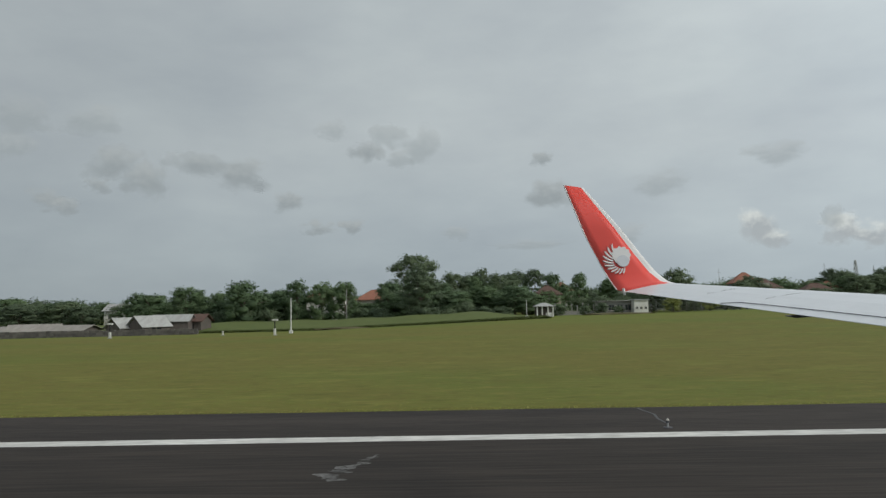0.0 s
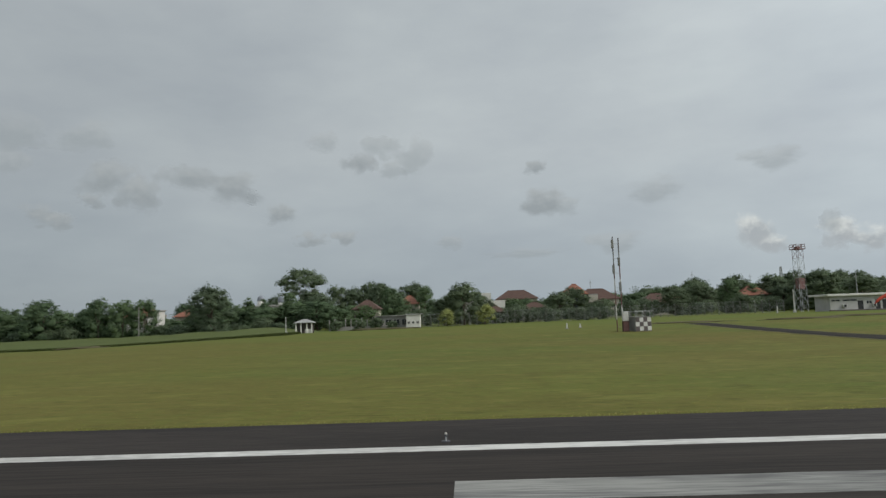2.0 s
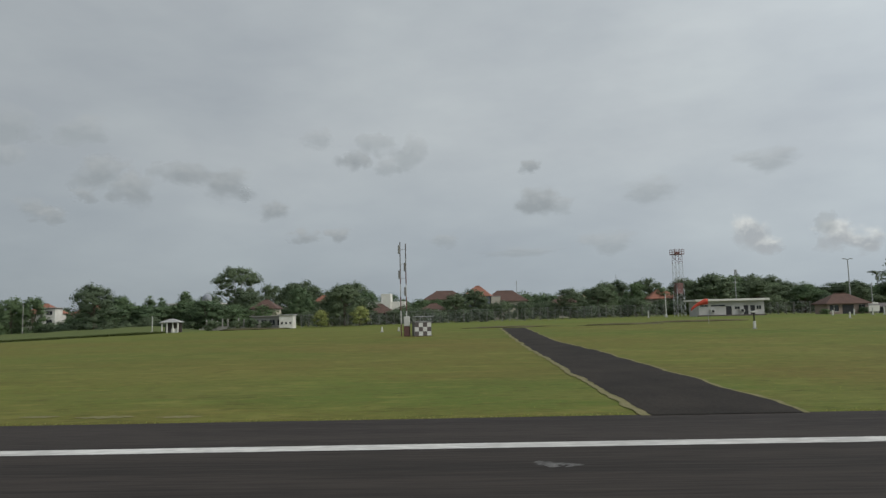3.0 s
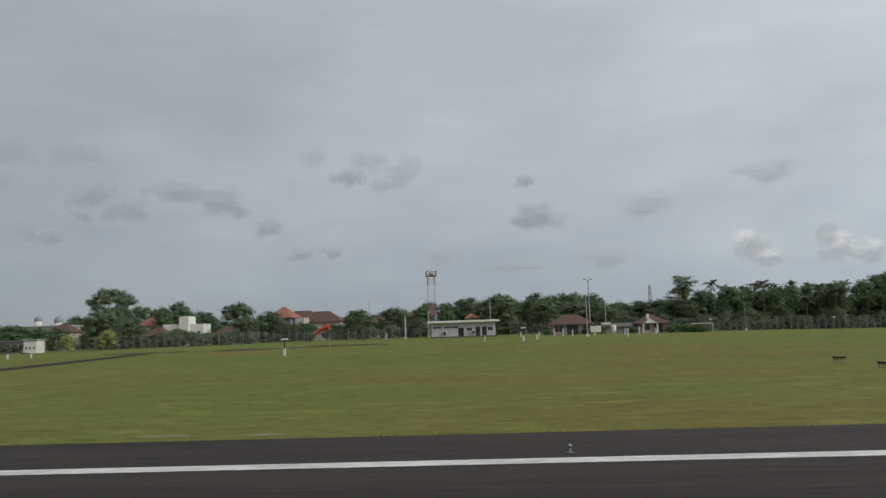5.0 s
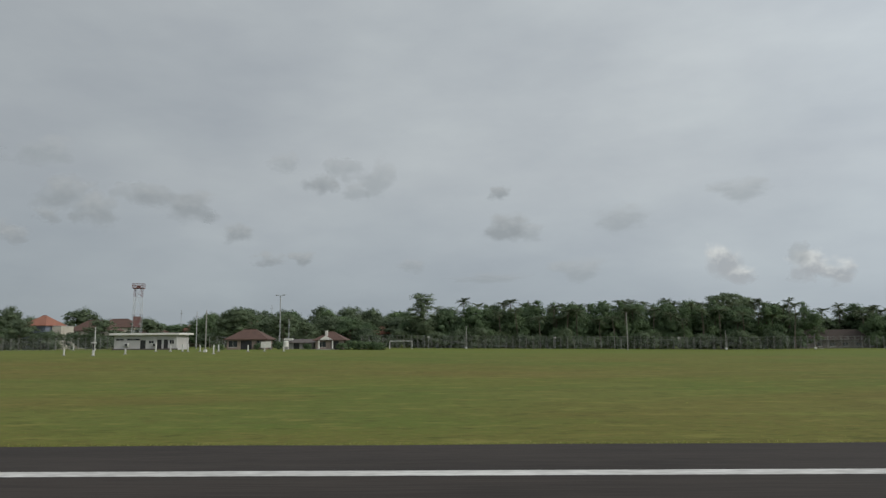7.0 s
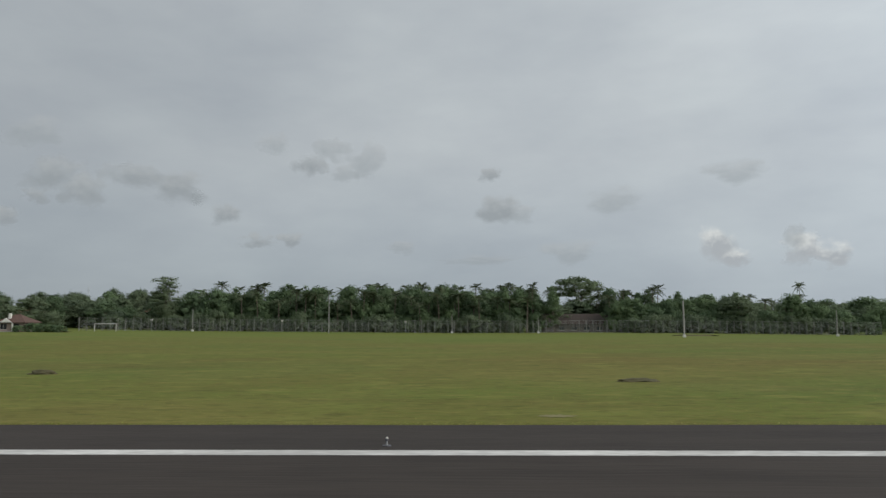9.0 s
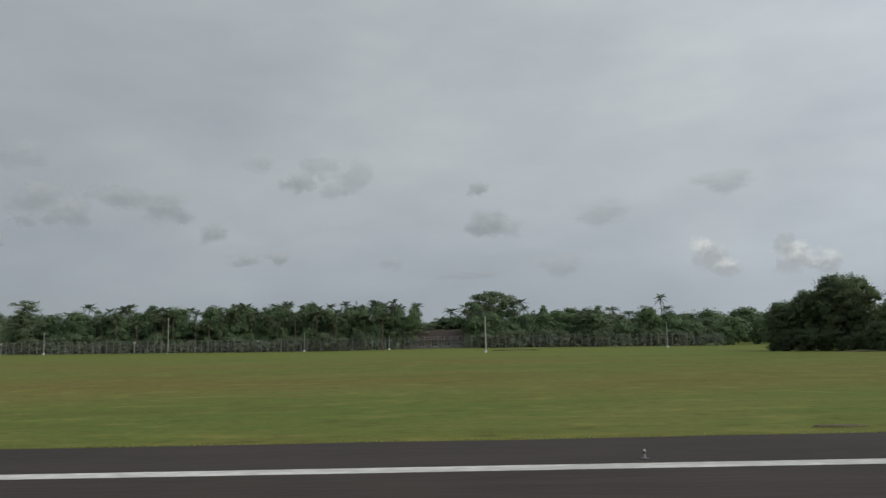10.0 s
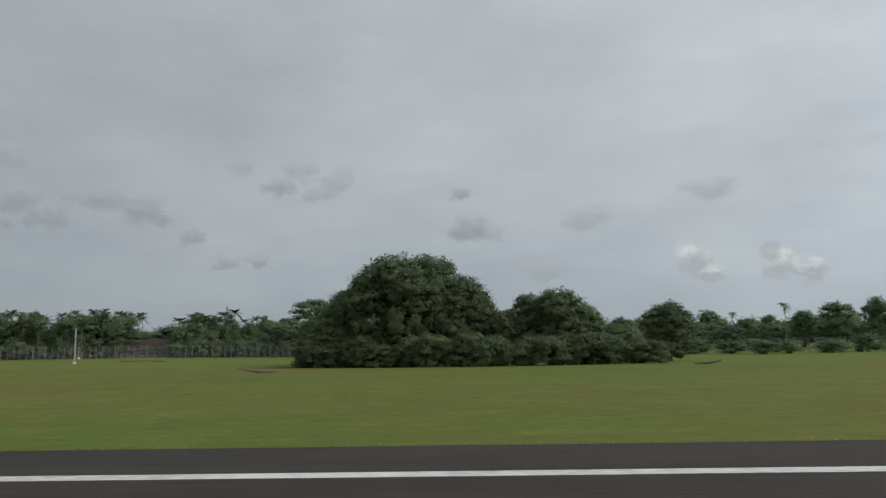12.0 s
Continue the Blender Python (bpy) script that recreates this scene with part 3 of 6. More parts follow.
def plant(kinds, spots, group, seed):
    """Sets trees at (x, y, height, crown radius): the first of a kind where it was built, the others as copies."""
    r = random.Random(seed)
    for i, (x, y, h, rad) in enumerate(spots):
        ob, h0, r0, used = kinds[i % len(kinds)]
        m = at(x, y, r.uniform(0, 360)) @ Matrix.Diagonal((rad / r0, rad / r0 * r.uniform(0.9, 1.1), h / h0, 1))
        if used:
            copy = copy_thing(ob, m)
            copy.matrix_basis = m
            copy["group"] = group
        else:
            ob.matrix_basis, kinds[i % len(kinds)][3] = m, True
            ob["group"] = group


GREEN = "leafy green tree with an uneven rounded crown"
BROAD = [tree_thing("tree", "broad", 10, 4.4, 6000, 0.26, LEAF, s, GREEN, low=0.10, lobes_n=n) for s, n in ((11, 14), (12, 18), (13, 12), (14, 16), (15, 13), (16, 20))]
PLUME = [tree_thing("slender_tree", "broad", 11, 2.2, 3600, 0.26, LEAF, s, "slender leafy tree rising out of the belt", low=0.14, girth=0.14, lobes_n=n) for s, n in ((17, 10), (18, 8), (19, 12))]
DENSE = [tree_thing("tree", "broad", 11, 4.6, 6000, 0.26, LEAFDARK, s, "dark green dense tree with a rounded crown", low=0.08, lobes_n=n) for s, n in ((21, 18), (22, 14), (23, 20), (24, 12))]
TIER = [tree_thing("spreading_tree", "tier", 21, 9, 11000, 0.42, LEAFDARK, s, "tall spreading tree with a wide domed head", low=0.2, girth=0.4) for s in (31, 34)]
FIR = [tree_thing("layered_tree", "fir", 12.6, 3.4, 5000, 0.24, LEAFDARK, 41, "tall dark tree with layered branches above the belt")]
YELLOW = [tree_thing("shrub", "broad", 4, 1.8, 3000, 0.15, LEAFLIGHT, 51, "bright yellow-green clipped shrub by the fence", "shrub", low=0.12, girth=0.08)]
BUSH = [tree_thing("bush", "broad", 3, 2.4, 2400, 0.20, LEAFDARK, s, "low dark green bush in the undergrowth", "bush", low=0.05, girth=0.06, lobes_n=8) for s in (61, 62, 63)]
HEDGE = [tree_thing("bush", "broad", 3, 2.4, 2400, 0.20, LEAF, s, "leafy green bush below the trees", "bush", low=0.05, girth=0.06, lobes_n=8) for s in (66, 67)]
BIG = [tree_thing("tree", "broad", 12, 5, 26000, 0.19, BIGLEAF, s, "large dark leafy tree in a clump on the grass", low=0.10, girth=0.35, lobes_n=n) for s, n in ((71, 34), (72, 40), (73, 30))]
THICKET = [tree_thing("bush", "broad", 3.5, 2.6, 9000, 0.16, BIGLEAF, s, "dense dark undergrowth at the foot of the clump", "bush", low=0.03, girth=0.06, lobes_n=10) for s in (81, 82)]

plant(BROAD, [(-124.9, 190, 8.9, 6.2), (-110.6, 190, 7.8, 7.0), (-95.3, 185, 7.0, 5.3), (-76.8, 165, 8.7, 4.7), (-61.9, 155, 9.5, 4.7), (-47.5, 150, 10.4, 4.9), (-55.9, 160, 8.4, 3.9), (-40.9, 158, 8.6, 3.9), (-36.2, 152, 10.5, 3.7), (-30.6, 152, 9.7, 3.7), (-25.6, 152, 9.7, 3.1), (-18.0, 175, 10.2, 3.6), (-5.3, 178, 7.0, 4.3), (0.5, 178, 6.6, 4.3), (5.7, 180, 6.3, 4.0), (10.7, 178, 6.2, 4.3), (16.4, 178, 5.9, 4.3), (-36.1, 200, 10.3, 3.7), (8.1, 175, 6.1, 3.9), (15.5, 180, 5.9, 3.7), (27.5, 190, 7.5, 3.9), (117.1, 260, 9.7, 5.3), (149.0, 260, 10.1, 6.3), (161.3, 260, 12.4, 6.3), (116.7, 190, 9.2, 3.1), (152.9, 190, 8.2, 5.4), (156.4, 180, 7.4, 4.6), (161.0, 182, 6.2, 3.6), (126.1, 200, 8.0, 3.3), (21.1, 170, 5.7, 4.1), (24.6, 190, 10.8, 3.5)], "trees of the village", 100)
plant(BROAD, [(102.2, 200, 6.5, 4.1), (109.4, 200, 8.3, 4.9), (90.6, 260, 8.2, 7.4), (77.9, 260, 7.3, 7.4), (33.7, 200, 11.0, 3.3), (42.1, 200, 9.3, 3.7), (62.2, 200, 6.3, 3.3), (83.2, 230, 7.8, 3.3), (90.8, 230, 7.5, 3.7), (130.9, 172, 9.7, 4.5), (139.6, 185, 9.3, 3.8), (146.5, 200, 10.6, 3.7), (49.0, 195, 8.2, 4.0), (58.0, 195, 6.3, 4.0), (93.2, 230, 7.5, 3.3), (85.7, 230, 7.7, 2.8), (165.1, 250, 12.0, 4.4)], "trees of the village", 101)
plant(BROAD, [(94.5, 205, 6.7, 5.0), (181.9, 175, 10.2, 4.3), (187.9, 175, 10.9, 4.3), (191.1, 182, 9.8, 3.7), (196.8, 176, 9.9, 4.3), (202.6, 180, 10.3, 4.4), (213.4, 176, 11.5, 4.3), (221.2, 178, 12.0, 3.6), (229.1, 180, 11.6, 4.0), (235.7, 180, 11.3, 4.4), (244.7, 185, 12.7, 3.8), (250.7, 178, 10.8, 4.0), (258.8, 185, 11.3, 4.5), (267.7, 185, 11.2, 3.8)], "tree belt", 102)
plant(BROAD, [(229.9, 180, 11.8, 4.4), (237.4, 180, 12.2, 3.7), (245.5, 180, 11.1, 3.7), (256.6, 180, 10.8, 4.4), (268.4, 180, 9.8, 2.9), (306.2, 180, 8.7, 4.4), (309.9, 180, 9.4, 3.7), (282.7, 190, 8.0, 3.9), (290.3, 185, 7.7, 4.5), (298.2, 180, 6.9, 4.4), (359.8, 215, 9.9, 4.4), (371.6, 215, 10.6, 6.1), (383.5, 215, 12.1, 7.0), (331.6, 176, 10.0, 3.6), (338.3, 180, 8.8, 3.7)], "tree belt", 103)
plant(BROAD, [(402.4, 140, 11.2, 2.6), (440.1, 230, 12.2, 5.6), (461.1, 190, 12.5, 6.2), (465.8, 180, 12.9, 5.1), (455.7, 220, 9.9, 3.6), (456.7, 200, 10.6, 4.1), (452.7, 230, 9.4, 4.7), (478.9, 190, 12.4, 6.2), (406.0, 200, 9.7, 4.9)], "distant trees", 104)
plant(DENSE, [(-8.7, 146, 11.7, 4.9), (120.5, 230, 11.6, 4.7), (130.8, 170, 10.0, 5.2), (126.8, 173, 8.4, 4.0), (22.5, 295, 17.2, 7.8), (153.1, 205, 11.5, 4.6), (159.3, 205, 11.2, 4.2), (71.7, 200, 6.1, 4.5), (135.1, 205, 10.4, 4.2), (142.8, 210, 12.1, 4.3), (150.5, 210, 11.7, 4.3), (157.4, 210, 11.0, 3.8), (111.1, 205, 10.3, 4.2), (123.2, 205, 10.9, 5.0), (133.6, 205, 10.8, 5.0), (145.7, 205, 10.3, 3.8), (317.6, 175, 9.8, 5.3)], "dark trees", 105)
plant(DENSE, [(-24.5, 256, 13.5, 6.0), (-14.0, 259, 14.5, 6.2), (-8.0, 255, 13.0, 5.6), (-4.0, 262, 16.0, 5.6), (2.0, 266, 15.4, 5.6), (7.5, 270, 17.2, 5.0), (12.5, 262, 14.6, 5.4), (18.0, 268, 12.6, 6.0)], "dark trees", 110)
plant(TIER, [(-18.5, 267, 23.6, 8.5), (20.8, 200, 12.5, 3.4), (151.2, 205, 9.4, 2.5), (297.7, 297, 21.6, 9.9)], "spreading trees", 106)
plant(FIR, [(175.7, 172, 13.6, 4.0)], "tree belt", 107)
plant(YELLOW, [(49.2, 140, 4.2, 1.9), (41.6, 139, 3.6, 1.7)], "yellow shrubs", 108)
plant(BIG, [(352.5, 93, 15.1, 6.4), (357.4, 94, 15.1, 5.7), (348.9, 94, 13.1, 4.6), (361.2, 94, 12.2, 4.6), (354.7, 99, 15.1, 6.0), (346.0, 94, 9.9, 3.8), (363.4, 94, 9.6, 3.1), (366.7, 92, 7.2, 3.4), (370.1, 92, 9.3, 3.2), (373.6, 90, 9.8, 4.0), (377.1, 92, 8.0, 3.0), (381.0, 92, 5.2, 3.4), (391.7, 105, 8.7, 4.3), (343.1, 94, 6.5, 3.4), (343.0, 108, 11.6, 4.2), (346.5, 111, 11.8, 4.6), (340.6, 112, 9.6, 3.4), (337.0, 113, 7.4, 3.0)], "clump of trees", 109)

plant(DENSE, [(141.5, 172, 8.6, 4.2), (152.5, 147.5, 5.7, 2.9), (45.0, 146.5, 9.2, 4.3), (48.6, 151, 6.4, 3.4), (40.6, 151, 6.2, 3.2), (72.5, 176, 8.2, 4.0), (68, 170, 7.0, 3.6), (96, 172, 7.5, 4.2), (104, 178, 8.0, 4.4)], "trees of the village", 210)
plant(BUSH, [(24.2, 138.6, 2.0, 1.3), (27.6, 138.8, 2.4, 1.5), (30.6, 138.4, 1.7, 1.2), (19.4, 139.0, 2.2, 1.5)], "small shrubs", 213)
plant(HEDGE, [(146, 135, 1.3, 1.0), (138.5, 134.6, 1.1, 0.9), (162, 136, 1.4, 1.2), (155, 137, 1.2, 1.0), (149, 138, 1.6, 1.3)], "small shrubs", 211)


def eased(spots):
    """Keeps trees low where a house behind them shows, and in the gap that opens towards the domed hall."""
    return [(x, y, h * k, rad * (0.5 + 0.5 * k)) for x, y, h, rad in spots for k in [0.34 if -39 < x < -23 else 0.5 if abs(x - 125 + 0.6255 * y) < 9 else 1.0]]


def parted(spots):
    """Opens the low gap at the head of the belt, through which a red roof shows."""
    return [(x, y, h * k, rad * (0.5 + 0.5 * k)) for x, y, h, rad in spots for k in [0.45 if abs(x - 234 + 0.385 * y) < 4.5 else 1.0]]


# smaller trees that fill the gaps between the tall ones
r1 = random.Random(9)
plant(DENSE, eased([(-130 + 5.2 * i + r1.uniform(-1.5, 1.5), 176 + r1.uniform(-8, 14), r1.uniform(5.5, 8.0), r1.uniform(4.2, 6.2)) for i in range(30)]), "trees of the village", 200)
plant(BROAD, eased([(-72 + 4.6 * i + r1.uniform(-1.5, 1.5), 160 + r1.uniform(-4, 4), r1.uniform(4.8, 8.4), r1.uniform(3.8, 5.8)) for i in range(21)]), "trees of the village", 201)
plant(DENSE, [(26 + 5.6 * i + r1.uniform(-2, 2), 208 + r1.uniform(-6, 16), r1.uniform(4.8, 7.0), r1.uniform(4.4, 6.4)) for i in range(27)], "trees of the village", 202)
plant(DENSE, parted([(130 + 4.4 * i + r1.uniform(-1.5, 1.5), 192 + r1.uniform(-8, 8), r1.uniform(7.0, 9.2), r1.uniform(4.2, 6.0)) for i in range(46)]), "tree belt", 203)
plant(BROAD, parted([(166 + 3.6 * i + r1.uniform(-1.5, 1.5), 179 + r1.uniform(-3, 4), r1.uniform(5.0, 8.6), r1.uniform(2.4, 4.4)) for i in range(46) if not 97 < 3.6 * i < 122]), "tree belt", 204)
plant(DENSE, [(350 + 5.4 * i + r1.uniform(-2, 2), 205 + r1.uniform(-14, 20), r1.uniform(6.0, 8.5), r1.uniform(3.8, 5.2)) for i in range(32)], "distant trees", 205)

plant(PLUME, [(184 + 2.1 * i + r1.uniform(-1.0, 1.0), 180 + r1.uniform(-5, 8), r1.uniform(7.4, 12.2), r1.uniform(1.2, 3.0)) for i in range(66) if not 92 < 2.1 * i < 104], "tree belt", 206)
plant(PLUME, eased([(-70 + 5.1 * i + r1.uniform(-2, 2), 164 + r1.uniform(-5, 10), r1.uniform(6.5, 9.6), r1.uniform(1.3, 2.4)) for i in range(18)]), "trees of the village", 207)


def woods(x0, x1, y, h, seed):
    """Far woods: many uneven clumps of foliage in one mesh."""
    r = random.Random(seed)
    lobes = []
    x = x0
    while x < x1:
        s = r.uniform(3.5, 7.0)
        top = h * r.uniform(0.6, 1.0)
        yy = y + r.uniform(-10, 10)
        lobes += [(x, yy, top - s * 0.6, s, s, s * 0.65), (x + r.uniform(-2, 2), yy - 2, top * 0.4, s * 1.1, s, top * 0.45)]
        x += s * 0.8
    v, f, nr = lumps(lobes, 260 * len(lobes), 0.6, seed, 0.85)
    v = [(a, b, c + float(land(a, b))) for a, b, c in v]
    return tagged(link_mesh("distant_woods", v, f, LEAFDARK, normals=nr), "distant dark woods along the horizon", "woods", kind="stuff")


woods(-330, 130, 330, 11, 91)
woods(130, 640, 345, 13, 92)

# undergrowth behind the fence and round the clump
r0 = random.Random(5)
plant(BUSH, [(158 + 2.9 * i + r0.uniform(-1, 1), 171 + r0.uniform(-1.5, 2.5), r0.uniform(2.8, 5.2), r0.uniform(2.2, 3.2)) for i in range(66) if not 96 < 2.9 * i - 10 < 121 and i > 3], "undergrowth", 7)
plant(HEDGE, [(160 + 4.3 * i + r0.uniform(-2, 2), 175 + r0.uniform(-1, 3), r0.uniform(5.0, 8.6), r0.uniform(2.6, 3.9)) for i in range(3, 50) if not 100 < 4.3 * i - 10 < 118], "undergrowth", 8)
plant(BUSH, eased([(-70 + 4.2 * i + r0.uniform(-2, 2), 152 + r0.uniform(-3, 6), r0.uniform(2.2, 4.2), r0.uniform(2.4, 3.6)) for i in range(24)]), "village hedge", 9)
plant(BUSH, [(37 + 3.4 * i + r0.uniform(-1, 1), 160 + r0.uniform(-4, 4), r0.uniform(2.6, 4.4), r0.uniform(2.2, 3.0)) for i in range(9)], "village hedge", 13)
plant(BUSH, [(47 + 2.6 * i + r0.uniform(-0.6, 0.6), 151.5 + r0.uniform(-1, 1), r0.uniform(2.4, 3.6), r0.uniform(1.8, 2.6)) for i in range(12)], "village hedge", 15)
plant(BUSH, [(84 + 4.0 * i + r0.uniform(-1, 1), 168 + r0.uniform(-4, 8), r0.uniform(3.0, 4.8), r0.uniform(2.4, 3.2)) for i in range(8)], "village hedge", 14)
plant(BUSH, [(30 + 4.6 * i + r0.uniform(-2, 2), 178 + r0.uniform(-6, 14), r0.uniform(3.0, 5.0), r0.uniform(2.6, 3.8)) for i in range(30)], "village hedge", 10)
plant(THICKET, [(341.5 + 2.3 * i, 92 - 6.5 * min(i, 9) / 9 + 3.5 * max(0, i - 12) / 6 + r0.uniform(-1, 1), r0.uniform(2.6, 4.4), r0.uniform(2.2, 3.0)) for i in range(20)], "clump undergrowth", 11)
plant(THICKET, [(336.0 + 1.6 * i, 113 - 2.6 * i + r0.uniform(-1, 1), r0.uniform(2.6, 4.0), r0.uniform(2.0, 2.8)) for i in range(7)], "clump undergrowth", 16)
plant(HEDGE, [(392 + 4.2 * i + r0.uniform(-2, 2), 150 + r0.uniform(-8, 20), r0.uniform(2.0, 4.0), r0.uniform(2.5, 3.6)) for i in range(26)], "undergrowth", 12)


def palm_thing(seed):
    """A coconut palm: a thin leaning trunk, a head of arching fronds."""
    r = random.Random(seed)
    h = 12.0
    ob = thing("palm_tree", pose(0, 0, 0), "slender coconut palm rising above the trees", "palm tree")
    lean = r.uniform(-0.6, 0.6)
    part("trunk", tube([(0, 0, -0.3), (0.25 * lean, 0, 4), (0.6 * lean, 0.1, 8), (lean, 0.1, h - 1.4)], [0.17, 0.11, 0.09, 0.08], 7), BARK, ob, "ringed grey trunk")
    for i in range(18):
        a, up = i * 2.4, r.uniform(-0.45, 1.35)
        verts, faces, k = [], [], 9
        spine = []
        for j in range(k + 1):
            f = j / k
            d, z = 2.3 * f * math.cos(up * 0.6), 2.3 * (math.sin(up) * f - 0.48 * f * f)
            spine.append(Vector((d * math.cos(a), d * math.sin(a), z)))
        side = Vector((-math.sin(a), math.cos(a), 0))
        for j in range(k):
            p, q = spine[j], spine[j + 1]
            w = 0.10 + 0.36 * math.sin(math.pi * min(1, (j + 0.7) / k))
            for s in (-1, 1):
                b = len(verts)
                verts += [p, p.lerp(q, 0.72), p.lerp(q, 1.1) + s * side * w + Vector((0, 0, -0.32 * w)), p.lerp(q, 0.75) + s * side * w * 0.95 + Vector((0, 0, -0.42 * w))]
                faces.append((b, b + 1, b + 2, b + 3))
        b = len(verts)
        for p in spine:
            verts += [p + side * 0.03, p - side * 0.03]
        faces += [(b + 2 * j, b + 2 * j + 1, b + 2 * j + 3, b + 2 * j + 2) for j in range(k)]
        fr = link_mesh("frond", verts, faces, PALMLEAF, ob)
        fr.location = (lean, 0.1, h - 1.4)
    return ob


PALM = [[palm_thing(s), 12.0, 2.2, False] for s in (1, 2, 3)]
plant(PALM, [(208.0, 174, 11.2, 2.1), (238.3, 185, 13.5, 2.3), (253.4, 190, 13.5, 2.3), (262.5, 200, 13.5, 2.3), (249.5, 190, 12.9, 2.2), (261.9, 185, 12.7, 2.1), (264.9, 185, 12.6, 2.0), (268.0, 200, 12.0, 2.1), (288.7, 195, 10.2, 1.9), (299.2, 195, 10.5, 1.9), (302.4, 195, 11.3, 2.1), (337.7, 184, 13.8, 1.8), (465.4, 230, 14.4, 2.2), (448.8, 230, 11.6, 1.7), (286.7, 190, 12.3, 2.2), (293.7, 190, 11.0, 2.0), (261.7, 200, 13.5, 2.1), (267.8, 178, 13.2, 1.9)], "palms", 120)

r2 = random.Random(3)
plant(PALM, [(180 + 3.1 * i + r2.uniform(-1.2, 1.2), 183 + r2.uniform(-3, 10), r2.uniform(10.2, 13.4), r2.uniform(2.0, 3.0)) for i in range(40) if not 30 < i < 34], "palms", 121)
plant(PALM, [(196 + 3.7 * i + r2.uniform(-1.6, 1.6), 172.5 + r2.uniform(-1.5, 3), r2.uniform(7.0, 10.8), r2.uniform(2.2, 3.0)) for i in range(20)], "palms", 123)
plant(PALM, [(283 + 4.2 * i + r2.uniform(-1.5, 1.5), 184 + r2.uniform(-3, 10), r2.uniform(7.5, 11.2), r2.uniform(2.0, 2.9)) for i in range(16)], "palms", 122)

# the bank and the tall grass on it
bx, by = np.linspace(-120, 16, 70), np.linspace(116, 150, 14)
BX, BY = np.meshgrid(bx, by)
rise = np.clip((BY - 116) / 22, 0, 1) * np.clip((16 - BX) / 14, 0, 1) * np.clip((BX + 120) / 30, 0, 1)
BZ = land(BX, BY) + 1.5 * rise * rise * (3 - 2 * rise) - 0.03 + 0.12 * np.sin(BX * 0.5) * rise
bk = link_mesh("grass_bank", np.stack([BX.ravel(), BY.ravel(), BZ.ravel()], 1), [(j * 70 + i, j * 70 + i + 1, (j + 1) * 70 + i + 1, (j + 1) * 70 + i) for j in range(13) for i in range(69)], TALL)
bk.data.shade_smooth()
tagged(bk, "low bank of rough light-green grass", "bank", kind="structure")
def bank(r, n):
    x = r.random(n) * 120 - 105
    return x, 118 + 10 * r.random(n)


blades("bank_grass", 30000, bank, 0.32, TALL, "tall light-green grass on a low bank", 3)

